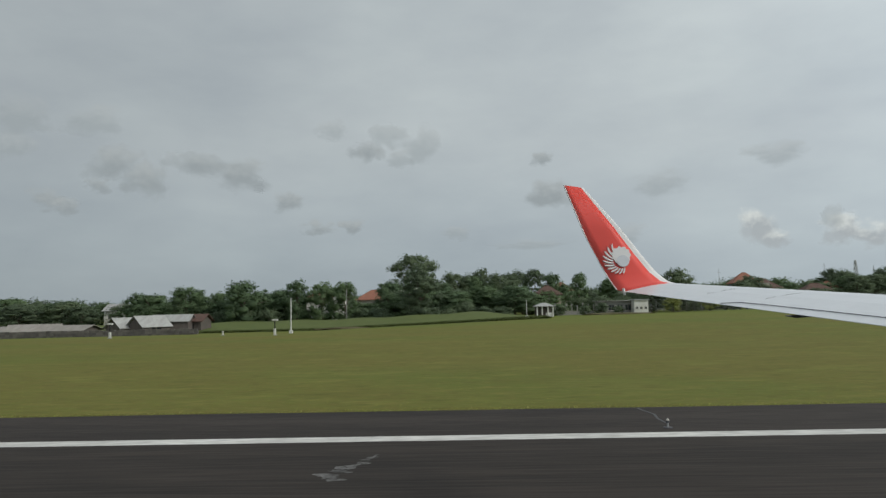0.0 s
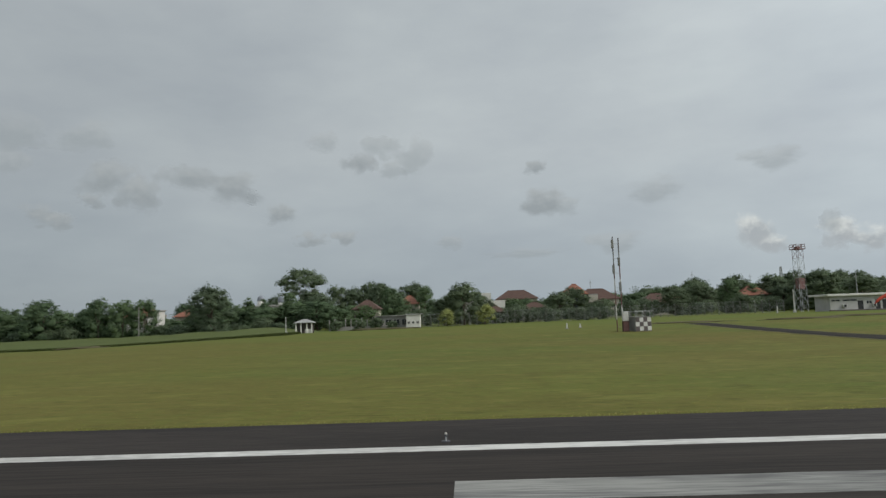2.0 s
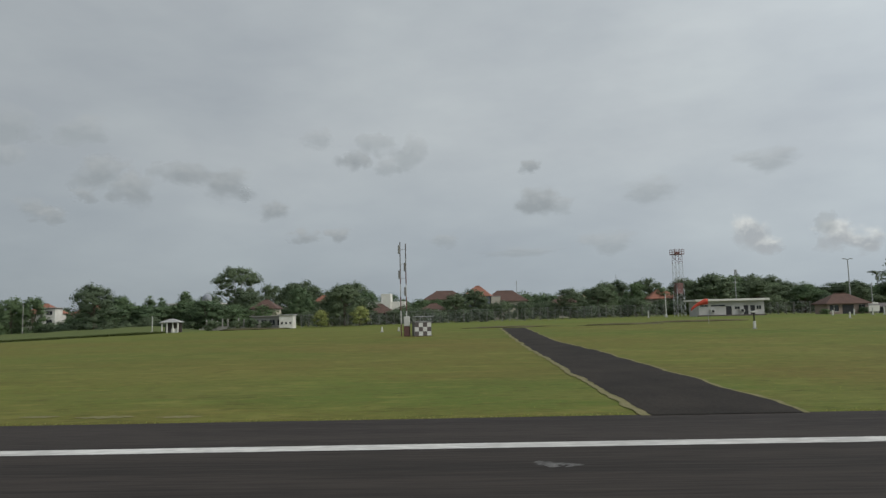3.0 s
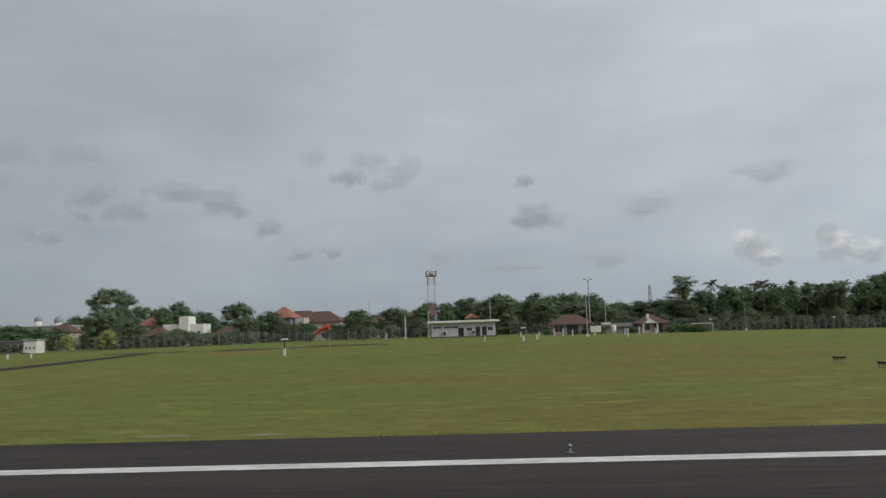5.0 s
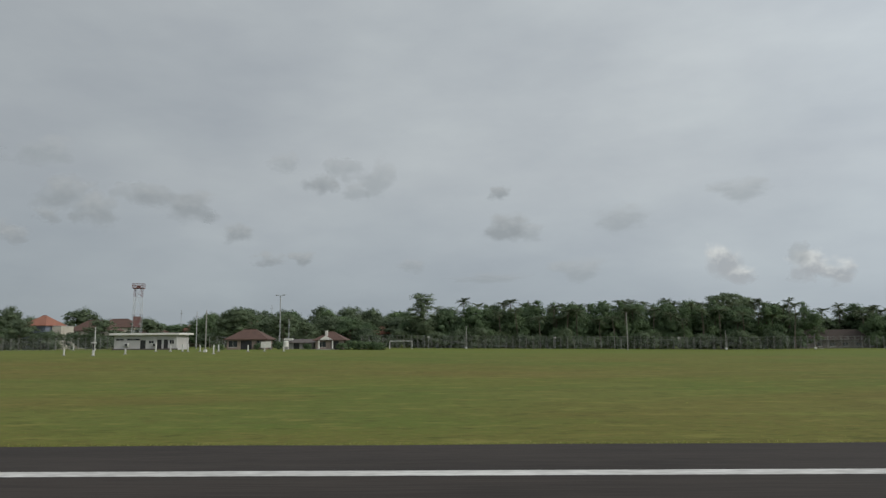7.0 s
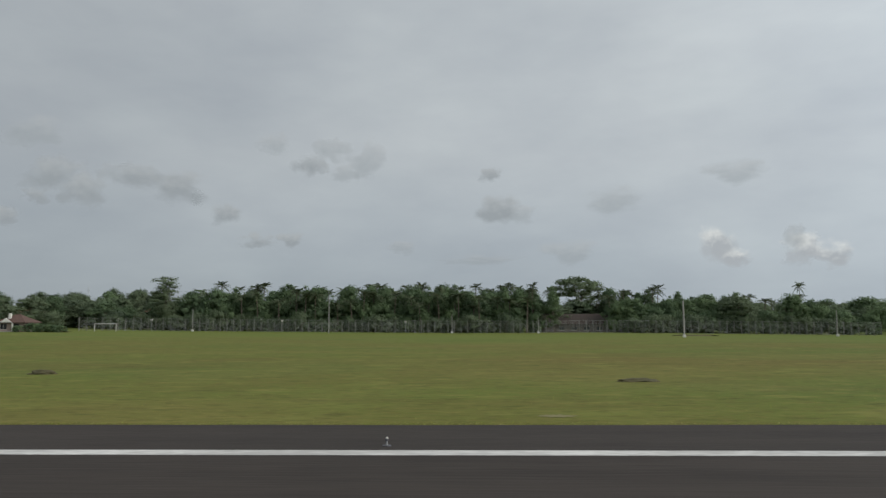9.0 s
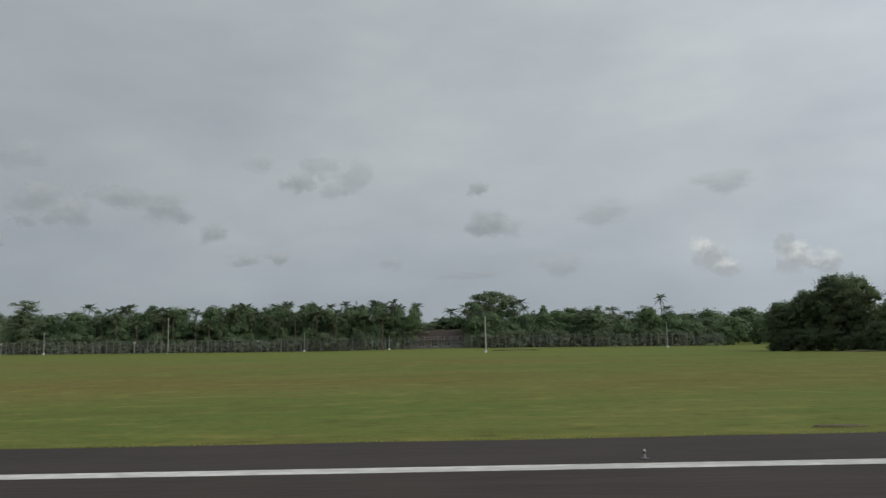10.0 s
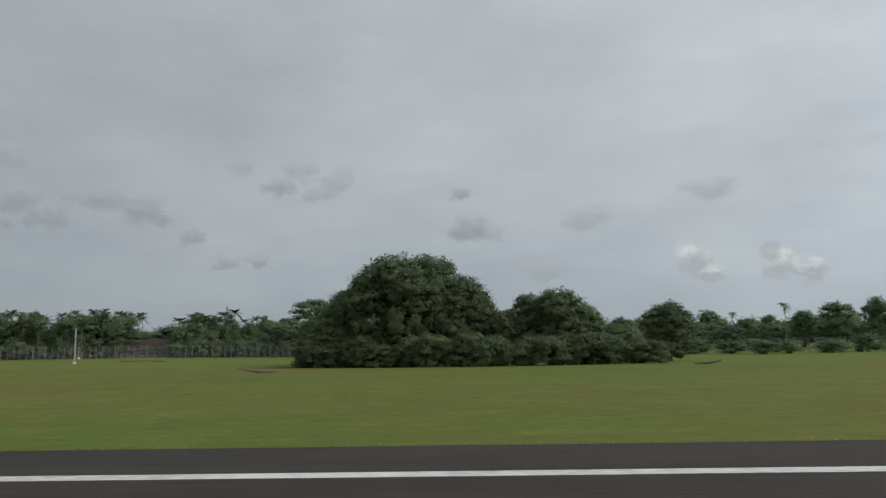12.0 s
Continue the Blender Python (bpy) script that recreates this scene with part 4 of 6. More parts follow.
# ---- clouds far behind ----
CLOUD = {}
for key, lo, hi, strength in (("grey", (0.285, 0.318, 0.335), (0.375, 0.405, 0.415), 0.84), ("pale", (0.37, 0.40, 0.42), (0.70, 0.725, 0.70), 0.86), ("faint", (0.30, 0.335, 0.35), (0.40, 0.43, 0.44), 0.5)):
    m = bpy.data.materials.new("cloud_" + key)
    m.use_nodes = True
    n, l = m.node_tree.nodes, m.node_tree.links
    n.clear()
    out, mixs, tr, em = n.new("ShaderNodeOutputMaterial"), n.new("ShaderNodeMixShader"), n.new("ShaderNodeBsdfTransparent"), n.new("ShaderNodeEmission")
    tc, info, nz, nz2 = n.new("ShaderNodeTexCoord"), n.new("ShaderNodeObjectInfo"), n.new("ShaderNodeTexNoise"), n.new("ShaderNodeTexNoise")
    shift = n.new("ShaderNodeVectorMath")
    shift.operation = "MULTIPLY_ADD"
    shift.inputs[1].default_value = (90, 70, 50)
    l.new(info.outputs["Random"], shift.inputs[0])
    l.new(tc.outputs["Object"], shift.inputs[2])
    nz.inputs["Scale"].default_value, nz.inputs["Detail"].default_value, nz.inputs["Roughness"].default_value = 0.95, 4.0, 0.5
    nz2.inputs["Scale"].default_value, nz2.inputs["Detail"].default_value = 3.2, 4.0
    l.new(shift.outputs[0], nz.inputs["Vector"])
    l.new(shift.outputs[0], nz2.inputs["Vector"])
    length = n.new("ShaderNodeVectorMath")
    length.operation = "LENGTH"
    warp, wadd = n.new("ShaderNodeTexNoise"), n.new("ShaderNodeVectorMath")
    warp.inputs["Scale"].default_value, warp.inputs["Detail"].default_value = 1.1, 3.0
    l.new(shift.outputs[0], warp.inputs["Vector"])
    wadd.operation = "MULTIPLY_ADD"
    wadd.inputs[1].default_value = (1.7, 0.0, 1.4)
    wmid = n.new("ShaderNodeVectorMath")
    wmid.operation = "SUBTRACT"
    wmid.inputs[1].default_value = (0.5, 0.5, 0.5)
    l.new(warp.outputs["Color"], wmid.inputs[0])
    l.new(wmid.outputs[0], wadd.inputs[0])
    l.new(tc.outputs["Object"], wadd.inputs[2])
    l.new(wadd.outputs[0], length.inputs[0])
    rim = n.new("ShaderNodeMath")
    rim.operation = "MULTIPLY_ADD"
    rim.inputs[1].default_value = -1.0
    l.new(length.outputs["Value"], rim.inputs[0])
    l.new(nz.outputs[0], rim.inputs[2])
    fac = n.new("ShaderNodeMapRange")
    fac.interpolation_type = "SMOOTHSTEP"
    for k, v in (("From Min", -0.42), ("From Max", 0.20), ("To Min", 0.0), ("To Max", strength)):
        fac.inputs[k].default_value = v
    l.new(rim.outputs[0], fac.inputs["Value"])
    sep, top = n.new("ShaderNodeSeparateXYZ"), n.new("ShaderNodeMath")
    l.new(tc.outputs["Object"], sep.inputs[0])
    top.operation = "MULTIPLY_ADD"
    top.inputs[1].default_value = 0.75
    l.new(sep.outputs["Z"], top.inputs[0])
    l.new(nz2.outputs[0], top.inputs[2])
    cr = n.new("ShaderNodeValToRGB")
    ramp(cr, [(0.3, lo), (0.95, hi)])
    l.new(top.outputs[0], cr.inputs[0])
    l.new(cr.outputs[0], em.inputs["Color"])
    l.new(fac.outputs[0], mixs.inputs[0])
    l.new(tr.outputs[0], mixs.inputs[1])
    l.new(em.outputs[0], mixs.inputs[2])
    l.new(mixs.outputs[0], out.inputs[0])
    CLOUD[key] = m


def cloud(x, y, z, half_w, half_h, key):
    """A soft cloud far off, on a shallow curved sheet."""
    k = 10
    verts = [((3.2 * i / k - 1.6), 0.25 * (2.0 * i / k - 1) ** 2, (3.2 * j / k - 1.6)) for j in range(k + 1) for i in range(k + 1)]
    faces = [(j * (k + 1) + i, j * (k + 1) + i + 1, (j + 1) * (k + 1) + i + 1, (j + 1) * (k + 1) + i) for j in range(k) for i in range(k)]
    ob = link_mesh("cloud", verts, faces, CLOUD[key])
    ob.matrix_basis = pose(x, y, z, 0, 0, -math.degrees(math.atan2(x - 180, y))) @ Matrix.Diagonal((half_w, half_h, half_h, 1))
    return tagged(ob, {"grey": "small soft grey cloud under the overcast", "pale": "puffy cloud with a bright pale top", "faint": "faint grey wisp of cloud"}[key], "cloud", "clouds in the sky", "structure")


cloud(-1145, 2300, 503, 123, 86, "grey")
cloud(-1063, 2320, 454, 91, 75, "grey")
cloud(-868, 2300, 496, 131, 71, "grey")
cloud(-755, 2320, 466, 124, 75, "grey")
cloud(-1406, 2300, 393, 86, 52, "grey")
cloud(-1337, 2310, 366, 68, 38, "grey")
cloud(-601, 2400, 379, 70, 51, "grey")
cloud(-1232, 2300, 662, 123, 67, "faint")
cloud(-458, 2500, 653, 81, 53, "faint")
cloud(-356, 2600, 590, 82, 98, "grey")
cloud(-262, 2620, 662, 88, 62, "faint")
cloud(-160, 2700, 640, 98, 98, "faint")
cloud(-235, 2710, 590, 70, 50, "faint")
cloud(348, 2900, 611, 61, 38, "grey")
cloud(380, 3000, 483, 127, 83, "grey")
cloud(485, 3020, 463, 98, 54, "faint")
cloud(919, 3200, 547, 182, 94, "faint")
cloud(-512, 2500, 292, 73, 37, "grey")
cloud(-389, 2500, 292, 61, 33, "grey")
cloud(-15, 2800, 298, 77, 36, "faint")
cloud(1558, 3700, 416, 120, 138, "pale")
cloud(1641, 3720, 332, 109, 67, "pale")
cloud(2049, 3800, 386, 136, 124, "pale")
cloud(2215, 3800, 351, 154, 99, "pale")
cloud(1666, 3600, 756, 187, 76, "faint")
cloud(305, 3000, 262, 195, 32, "faint")
cloud(-1222, 2300, 435, 52, 34, "grey")
cloud(-1512, 2300, 694, 131, 93, "faint")
cloud(-1528, 2300, 576, 93, 75, "faint")
cloud(717, 3100, 292, 151, 66, "faint")
cloud(2011, 3800, 455, 93, 93, "faint")

# ---- buildings ----


def hip_roof(w, d, z, h, over, thick=0.14, ridge=0.45):
    """A hipped roof with an overhang and a little thickness."""
    bm = bmesh.new()
    a, b, r = w / 2 + over, d / 2 + over, max(w - d, w * ridge * 0.4) / 2
    low = [bm.verts.new((x, y, z - thick)) for x, y in ((-a, -b), (a, -b), (a, b), (-a, b))]
    eave = [bm.verts.new((x, y, z)) for x, y in ((-a, -b), (a, -b), (a, b), (-a, b))]
    top = [bm.verts.new((-r, 0, z + h)), bm.verts.new((r, 0, z + h))]
    bm.faces.new(low[::-1])
    for i in range(4):
        bm.faces.new((low[i], low[(i + 1) % 4], eave[(i + 1) % 4], eave[i]))
    for f in ((eave[0], eave[1], top[1], top[0]), (eave[1], eave[2], top[1]), (eave[2], eave[3], top[0], top[1]), (eave[3], eave[0], top[0])):
        bm.faces.new(f)
    return bm


def gable_roof(w, d, z, h, over, thick=0.10):
    bm = bmesh.new()
    a, b = w / 2 + over, d / 2 + over
    prof = [(-b, z), (0, z + h), (b, z), (b, z - thick), (0, z + h - thick), (-b, z - thick)]
    ends = [[bm.verts.new((x, y, zz)) for y, zz in prof] for x in (-a, a)]
    for i in range(6):
        bm.faces.new((ends[0][i], ends[0][(i + 1) % 6], ends[1][(i + 1) % 6], ends[1][i]))
    for e in ends:
        bm.faces.new((e[0], e[1], e[4], e[5]))
        bm.faces.new((e[1], e[2], e[3], e[4]))
    return bm


def slab_roof(w, d, z, h, over):
    return boxed((-w / 2 - over, -d / 2 - over, z), (w / 2 + over, d / 2 + over, z + h), 0.04)


def walls(w, d, h, openings, thick=0.2):
    """Four walls with thickness; the front one is pierced by openings (x, z, width, height)."""
    bm = bmesh.new()
    cuts = sorted({-w / 2, w / 2, *[o[0] - o[2] / 2 for o in openings], *[o[0] + o[2] / 2 for o in openings]})
    for x0, x1 in zip(cuts, cuts[1:]):
        if x1 - x0 < 1e-3:
            continue
        mid, z = (x0 + x1) / 2, 0.0
        for o in sorted((o for o in openings if abs(o[0] - mid) < o[2] / 2), key=lambda o: o[1]):
            if o[1] > z + 1e-3:
                add_box(bm, (x0, -d / 2, z), (x1, -d / 2 + thick, o[1]))
            z = o[1] + o[3]
        if z < h:
            add_box(bm, (x0, -d / 2, z), (x1, -d / 2 + thick, h))
    add_box(bm, (-w / 2, d / 2 - thick, 0), (w / 2, d / 2, h))
    add_box(bm, (-w / 2, -d / 2 + thick, 0), (-w / 2 + thick, d / 2 - thick, h))
    add_box(bm, (w / 2 - thick, -d / 2 + thick, 0), (w / 2, d / 2 - thick, h))
    bmesh.ops.remove_doubles(bm, verts=bm.verts, dist=0.002)
    return bm


def house(x, y, w, d, wall_h, roof, roof_h, wall_mat, roof_mat, label, windows=(), doors=(), turn=0.0, over=0.5, name="house", sink=0.5, category="house"):
    ob = thing(name, at(x, y, turn, -sink), label, category, "village houses" if name == "house" else "")
    h = wall_h + sink
    openings = [(u, v + sink, a, b) for u, v, a, b in windows] + [(u, sink, a, b) for u, a, b in doors]
    wall = part("wall", walls(w, d, h, openings), wall_mat, ob)
    bm = {"hip": hip_roof, "gable": gable_roof, "slab": slab_roof}[roof](w, d, h, roof_h, over)
    rf = part("roof", bm, roof_mat, ob)
    if roof == "hip":
        r = max(w - d, w * 0.18) / 2
        part("ridge", tube([(-r, 0, h + roof_h), (r, 0, h + roof_h)], 0.10), roof_mat, rf)
    if roof == "gable":
        for s in (-1, 1):
            bm = bmesh.new()
            tri = [[bm.verts.new((s * (w / 2 - k), y, z)) for y, z in ((-d / 2 + 0.02, h + 0.002), (d / 2 - 0.02, h + 0.002), (0, h + (roof_h - 0.12) * (d / 2) / (d / 2 + over)))] for k in (0.0, 0.15)]
            for f in (tri[0], tri[1][::-1], *[(tri[0][k], tri[0][(k + 1) % 3], tri[1][(k + 1) % 3], tri[1][k]) for k in range(3)]):
                bm.faces.new(f)
            part("gable", bm, wall_mat, ob)
    for u, v, a, b in windows:
        win = part("window", boxed((u - a / 2 - 0.06, -d / 2 - 0.05, v + sink - 0.10), (u + a / 2 + 0.06, -d / 2 + 0.02, v + sink - 0.003), 0.01), FRAME, ob)
        part("pane", boxed((u - a / 2 + 0.003, -d / 2 + 0.10, v + sink + 0.003), (u + a / 2 - 0.003, -d / 2 + 0.13, v + sink + b - 0.003)), GLASS, win)
        part("mullion", boxed((u - 0.03, -d / 2 + 0.06, v + sink + 0.003), (u + 0.03, -d / 2 + 0.095, v + sink + b - 0.003)), FRAME, win)
    for u, a, b in doors:
        door = part("door", boxed((u - a / 2 + 0.003, -d / 2 + 0.08, sink), (u + a / 2 - 0.003, -d / 2 + 0.13, sink + b - 0.003), 0.01), DARK, ob, "dark door")
        part("handle", boxed((u + a / 2 - 0.16, -d / 2 + 0.04, sink + 0.9), (u + a / 2 - 0.12, -d / 2 + 0.078, sink + 1.05)), STEEL, door)
    return ob


OLDSHEET = mat("weathered_sheet_roof", (0.33, 0.31, 0.28), (0.15, 0.135, 0.12), scale=0.7, fine=6, stretch=(3, 0.4, 1), rough=0.7)
RUBBLE = mat("rubble_stone", (0.13, 0.12, 0.11), (0.075, 0.07, 0.066), scale=1.2, fine=8, bump=0.5, island=0.5)
SHEDROOF = mat("brown_shed_roof", (0.055, 0.041, 0.034), (0.035, 0.028, 0.024), scale=0.8, fine=7, stretch=(3, 0.4, 1))
W3 = lambda w, z, a, b, n: [(w * ((k + 0.5) / n - 0.5), z, a, b) for k in range(n)]
house(30.6, 142, 6.6, 4, 2.5, "slab", 0.14, CONCRETE, CONCRETE, "long low grey building with a flat roof behind the fence", W3(6.6, 0.7, 1.1, 1.1, 4))
house(35.0, 138.5, 2.7, 2.6, 2.6, "slab", 0.18, WHITE, GREYROOF, "small white plastered hut with three little windows", W3(2.6, 0.9, 0.45, 0.4, 3), over=0.25)
house(28.9, 203, 5.4, 6, 6.0, "hip", 2.4, CREAM, REDROOF, "tall house with a bright red tile roof among trees", W3(5.2, 3.6, 0.9, 1.0, 2))
house(-34.3, 171, 6.6, 6, 6.2, "hip", 2.4, WHITE, REDROOF, "white two-storey house with an orange-brown tile roof", [(-1.9, 3.4, 0.9, 1.2), (0.0, 3.4, 0.9, 1.2), (1.9, 3.4, 0.9, 1.2)], [(0, 1.0, 2.0)])
house(-21.5, 170, 7.4, 6, 5.6, "hip", 2.3, CREAM, REDROOF, "house with a faded orange tile roof among trees", W3(8, 3.2, 0.9, 1.0, 3))
house(-28.9, 165, 2.8, 3.2, 7.2, "slab", 0.25, WHITE, CONCRETE, "narrow white three-storey house with a flat roof", [(0, 1.4, 1.5, 1.0), (0, 3.6, 1.5, 1.0), (0, 5.7, 1.5, 0.9)], over=0.35)
house(-21.5, 200, 6.4, 5, 6.0, "gable", 1.4, WHITE, DARKROOF, "white house with a dark roof behind the trees", W3(6, 3.0, 0.9, 0.9, 2))
house(47.2, 178, 4.8, 5, 5.3, "slab", 0.2, WHITE, WHITE, "bright white flat-roofed block house", [(-1.2, 2.6, 0.8, 1.0)], over=0.02)
house(53.4, 178.3, 3.6, 5, 5.2, "slab", 0.2, WHITE, WHITE, "bright white flat-roofed block house", [(0.6, 2.6, 0.8, 1.0)], over=0.02)
house(50.5, 177, 2.4, 4.6, 7.2, "slab", 0.2, WHITE, WHITE, "white stair tower between white blocks", over=0.02, name="stair_tower", category="tower")
house(73.8, 184, 6.4, 7, 6.3, "hip", 2.7, GREYWALL, REDROOF, "tall house with a blue-grey wall and an orange tile roof", turn=-8)
house(78.4, 185, 2.4, 6, 6.0, "slab", 0.2, CREAM, CONCRETE, "cream side wing of a tall house", over=0.05)
house(81.5, 196, 11.5, 7, 5.0, "hip", 2.9, CREAM, OLDROOF, "broad house with a weathered brown tile roof", W3(11, 2.6, 1.0, 1.0, 4))
house(62.5, 176, 7.5, 6, 2.6, "hip", 2.0, CREAM, OLDROOF, "low house with a weathered brown tile roof", W3(7, 0.9, 0.9, 1.0, 3))
house(51.0, 160, 5.8, 5, 2.6, "hip", 2.0, DARKROOF, OLDROOF, "house with a dark brown tile roof below white blocks", W3(5.6, 1.6, 0.9, 1.0, 2))
house(63, 247, 14, 8, 7.0, "hip", 3.0, CREAM, OLDROOF, "broad house with a weathered brown tile roof", W3(13, 4.4, 1.0, 1.2, 4))
house(21.0, 172, 6.0, 5, 4.6, "hip", 2.2, CREAM, OLDROOF, "house with a faded orange tile roof behind the yard", W3(5.6, 2.2, 0.9, 1.0, 2))
house(98, 196, 8.5, 6, 3.6, "hip", 2.4, CREAM, OLDROOF, "house with a faded brown roof half hidden by trees", W3(8, 1.2, 0.9, 1.0, 3))
house(106, 205, 6, 6, 4.4, "hip", 2.2, CREAM, REDROOF, "house with a red tile roof half hidden by trees", W3(5.6, 2.0, 0.9, 1.0, 2))
house(125.8, 200, 7.6, 7, 4.6, "hip", 2.8, CREAM, REDROOF, "house with a broad orange tile roof", W3(7, 2.0, 0.9, 1.0, 3))
house(143.4, 138, 7.6, 5, 2.0, "hip", 1.9, CLAY, OLDROOF, "bungalow with a brown tile roof and a white porch", [(-2.6, 0.5, 1.7, 1.2), (2.6, 0.5, 1.2, 1.2)], [(0.0, 2.2, 1.75)])
house(159.3, 140, 5.6, 4.6, 1.9, "hip", 1.6, CLAY, OLDROOF, "small bungalow with a brown tile roof", [(-1.5, 0.5, 1.5, 1.1)], [(1.0, 1.6, 1.65)])
house(153, 142, 5.2, 4, 1.3, "gable", 0.7, CONCRETE, DARKROOF, "low shed with a dark sheet roof beside bungalows", [], [(-0.8, 1.2, 1.2)])
house(163.6, 190, 5.0, 5, 3.4, "hip", 2.0, CREAM, REDROOF, "house with a red roof showing between the trees", W3(3.4, 2.4, 0.8, 0.9, 2))
house(271.4, 200, 6.0, 5, 6.3, "slab", 0.2, GREYWALL, GREYROOF, "grey flat-roofed house between the palms", W3(5.6, 3.4, 0.9, 1.0, 2), over=0.15)
house(281.5, 181, 29, 5, 2.0, "gable", 2.65, DARKROOF, SHEDROOF, "long low shed with a dark brown roof behind the fence", W3(16, 0.5, 1.4, 0.8, 5), name="shed", category="shed")
house(-57.7, 118.3, 5.0, 3.6, 1.3, "gable", 1.75, DARKROOF, GREYROOF, "open-fronted shed with a pale grey sheet roof", [(0, 0.2, 1.8, 1.0)], turn=65, over=0.35, name="shed", category="shed")
house(-53.7, 118.5, 5.6, 3.8, 1.4, "gable", 1.9, DARKROOF, GREYROOF, "open-fronted shed with a pale grey sheet roof", [(0, 0.2, 2.0, 1.1)], turn=63, over=0.35, name="shed", category="shed")
house(-51.6, 123.5, 6.6, 4, 2.2, "gable", 1.2, DARKROOF, GREYROOF, "long shed with a pale grey sheet roof", [(-1, 0.4, 1.8, 1.5)], turn=4, over=0.3, name="shed", category="shed")
house(-48.5, 126, 4.0, 4, 2.1, "gable", 1.3, DARKROOF, OLDROOF, "small dark hut with a red-brown sheet roof beside sheds", [(0, 0.6, 1.2, 1.0)], turn=-6, name="shed", category="shed")
for x, w, y in ((-67.5, 6.6, 120), (-75, 7.5, 121), (-83.5, 8.0, 123), (-92.5, 8.5, 122), (-102, 9, 124)):
    house(x, y, w, 5, 1.1, "gable", 0.9 + 0.3 * (round(x) % 2), DARKROOF, OLDSHEET, "low shanty with a weathered grey sheet roof", [(-w * 0.2, 0.2, 1.6, 0.7)], turn=(x * 7) % 40 - 15, name="shed", category="shed")
house(-89, 182, 8.0, 6, 4.6, "gable", 1.8, WHITE, GREYROOF, "distant white building with a pale sheet roof", W3(7.6, 2.6, 0.9, 0.9, 3))

# the equipment building with its flat white roof
eq = house(122.4, 141, 12.6, 6, 2.9, "slab", 0.42, DULLWHITE, WHITE, "white single-storey equipment building with a thick flat roof",
           [(-5.2, 1.9, 1.6, 0.3), (-2.5, 1.9, 2.7, 0.3), (1.15, 1.3, 1.0, 0.5), (5.3, 1.2, 0.9, 0.7)], [(-0.5, 1.1, 1.9), (2.8, 0.9, 2.0), (4.1, 0.9, 2.0)], over=0.8, name="equipment_building", sink=0.2, category="building")
part("plinth", boxed((-6.6, -3.3, -0.3), (6.6, -3.02, 0.45), 0.03), DARKROOF, eq, "dark plinth")
for u in (-3.7, 1.95):
    ac = part("cooling_unit", boxed((u - 0.4, -3.45, 0.9), (u + 0.4, -3.02, 1.5), 0.03), POSTWHITE, eq)
    part("fan_grille", boxed((u - 0.25, -3.47, 0.97), (u + 0.25, -3.453, 1.43), 0.005), BLACK, ac)

# a white gable front on the small bungalow, a white board and planting beside it
front = thing("porch_gable", at(158.6, 137.2), "small white porch gable with a stub chimney", "porch")
bm = bmesh.new()
tri = [[bm.verts.new((u, v, z)) for u, z in ((-1.5, 1.75), (1.5, 1.75), (0.0, 2.75))] for v in (0.0, 0.14)]
for f in (tri[0], tri[1][::-1], *[(tri[0][k], tri[0][(k + 1) % 3], tri[1][(k + 1) % 3], tri[1][k]) for k in range(3)]):
    bm.faces.new(f)
part("gable", bm, WHITE, front)
for u in (-1.35, 1.35):
    part("pillar", boxed((u - 0.13, 0.0, -0.3), (u + 0.13, 0.26, 1.747), 0.02), WHITE, front)
part("chimney", boxed((-0.35, 1.3, 1.7), (0.15, 1.75, 3.7), 0.03), WHITE, front)
part("step", boxed((-1.7, -0.4, -0.3), (1.7, 1.2, 0.12), 0.02), CONCRETE, front)
board = thing("notice_board", at(147.6, 134.4), "plain white board on two posts beside bungalows", "board")
part("panel", boxed((-1.0, -0.05, 0.35), (1.0, 0.05, 1.5), 0.02), WHITE, board)
for u in (-0.8, 0.8):
    part("post", boxed((u - 0.05, 0.053, -0.3), (u + 0.05, 0.13, 1.55), 0.01), STEEL, board)
tank = thing("water_tank", at(151.2, 135.6), "small white water tank on a low stand", "tank")
part("body", tube([(0, 0, 0.5), (0, 0, 0.56), (0, 0, 1.5), (0, 0, 1.62)], [0.42, 0.5, 0.5, 0.3], 14), WHITE, tank)
part("stand", boxed((-0.5, -0.5, -0.3), (0.5, 0.5, 0.497), 0.02), CONCRETE, tank)
plant(HEDGE, [(163.0 + 1.25 * i, 138.2 + 0.4 * (i % 2), 1.9 - 0.08 * i, 1.2) for i in range(6)], "hedge beside bungalow", 212)

# domed building
mq = house(-19.5, 231, 15.5, 9, 8.6, "slab", 0.4, DULLWHITE, DULLWHITE, "white domed hall rising behind the trees", [(-5, 5.6, 1.2, 1.6), (-1.6, 5.6, 1.2, 1.6), (1.8, 5.6, 1.2, 1.6), (5.2, 5.6, 1.2, 1.6)], over=0.6, name="domed_hall", category="building")
for u, base, rad in ((-3.2, 10.6, 1.15), (4.0, 10.0, 1.45)):
    dr = part("drum", tube([(u, -2, 9.4), (u, -2, base + 0.9)], rad, 14), WHITE, mq)
    bm = bmesh.new()
    bmesh.ops.create_uvsphere(bm, u_segments=18, v_segments=10, radius=rad * 1.08, matrix=Matrix.Translation((u, -2, base + 0.85)) @ Matrix.Diagonal((1, 1, 1.05, 1)))
    part("dome", bm, DOMEGREY, dr, "dull grey dome", smooth=True)
    part("finial", tube([(u, -2, base + 0.9 + rad), (u, -2, base + 1.9 + rad)], [0.08, 0.02]), STEEL, dr)
part("cornice", boxed((-8.3, -5.2, 7.6), (8.3, -4.92, 8.0), 0.03), REDROOF, mq, "red cornice")

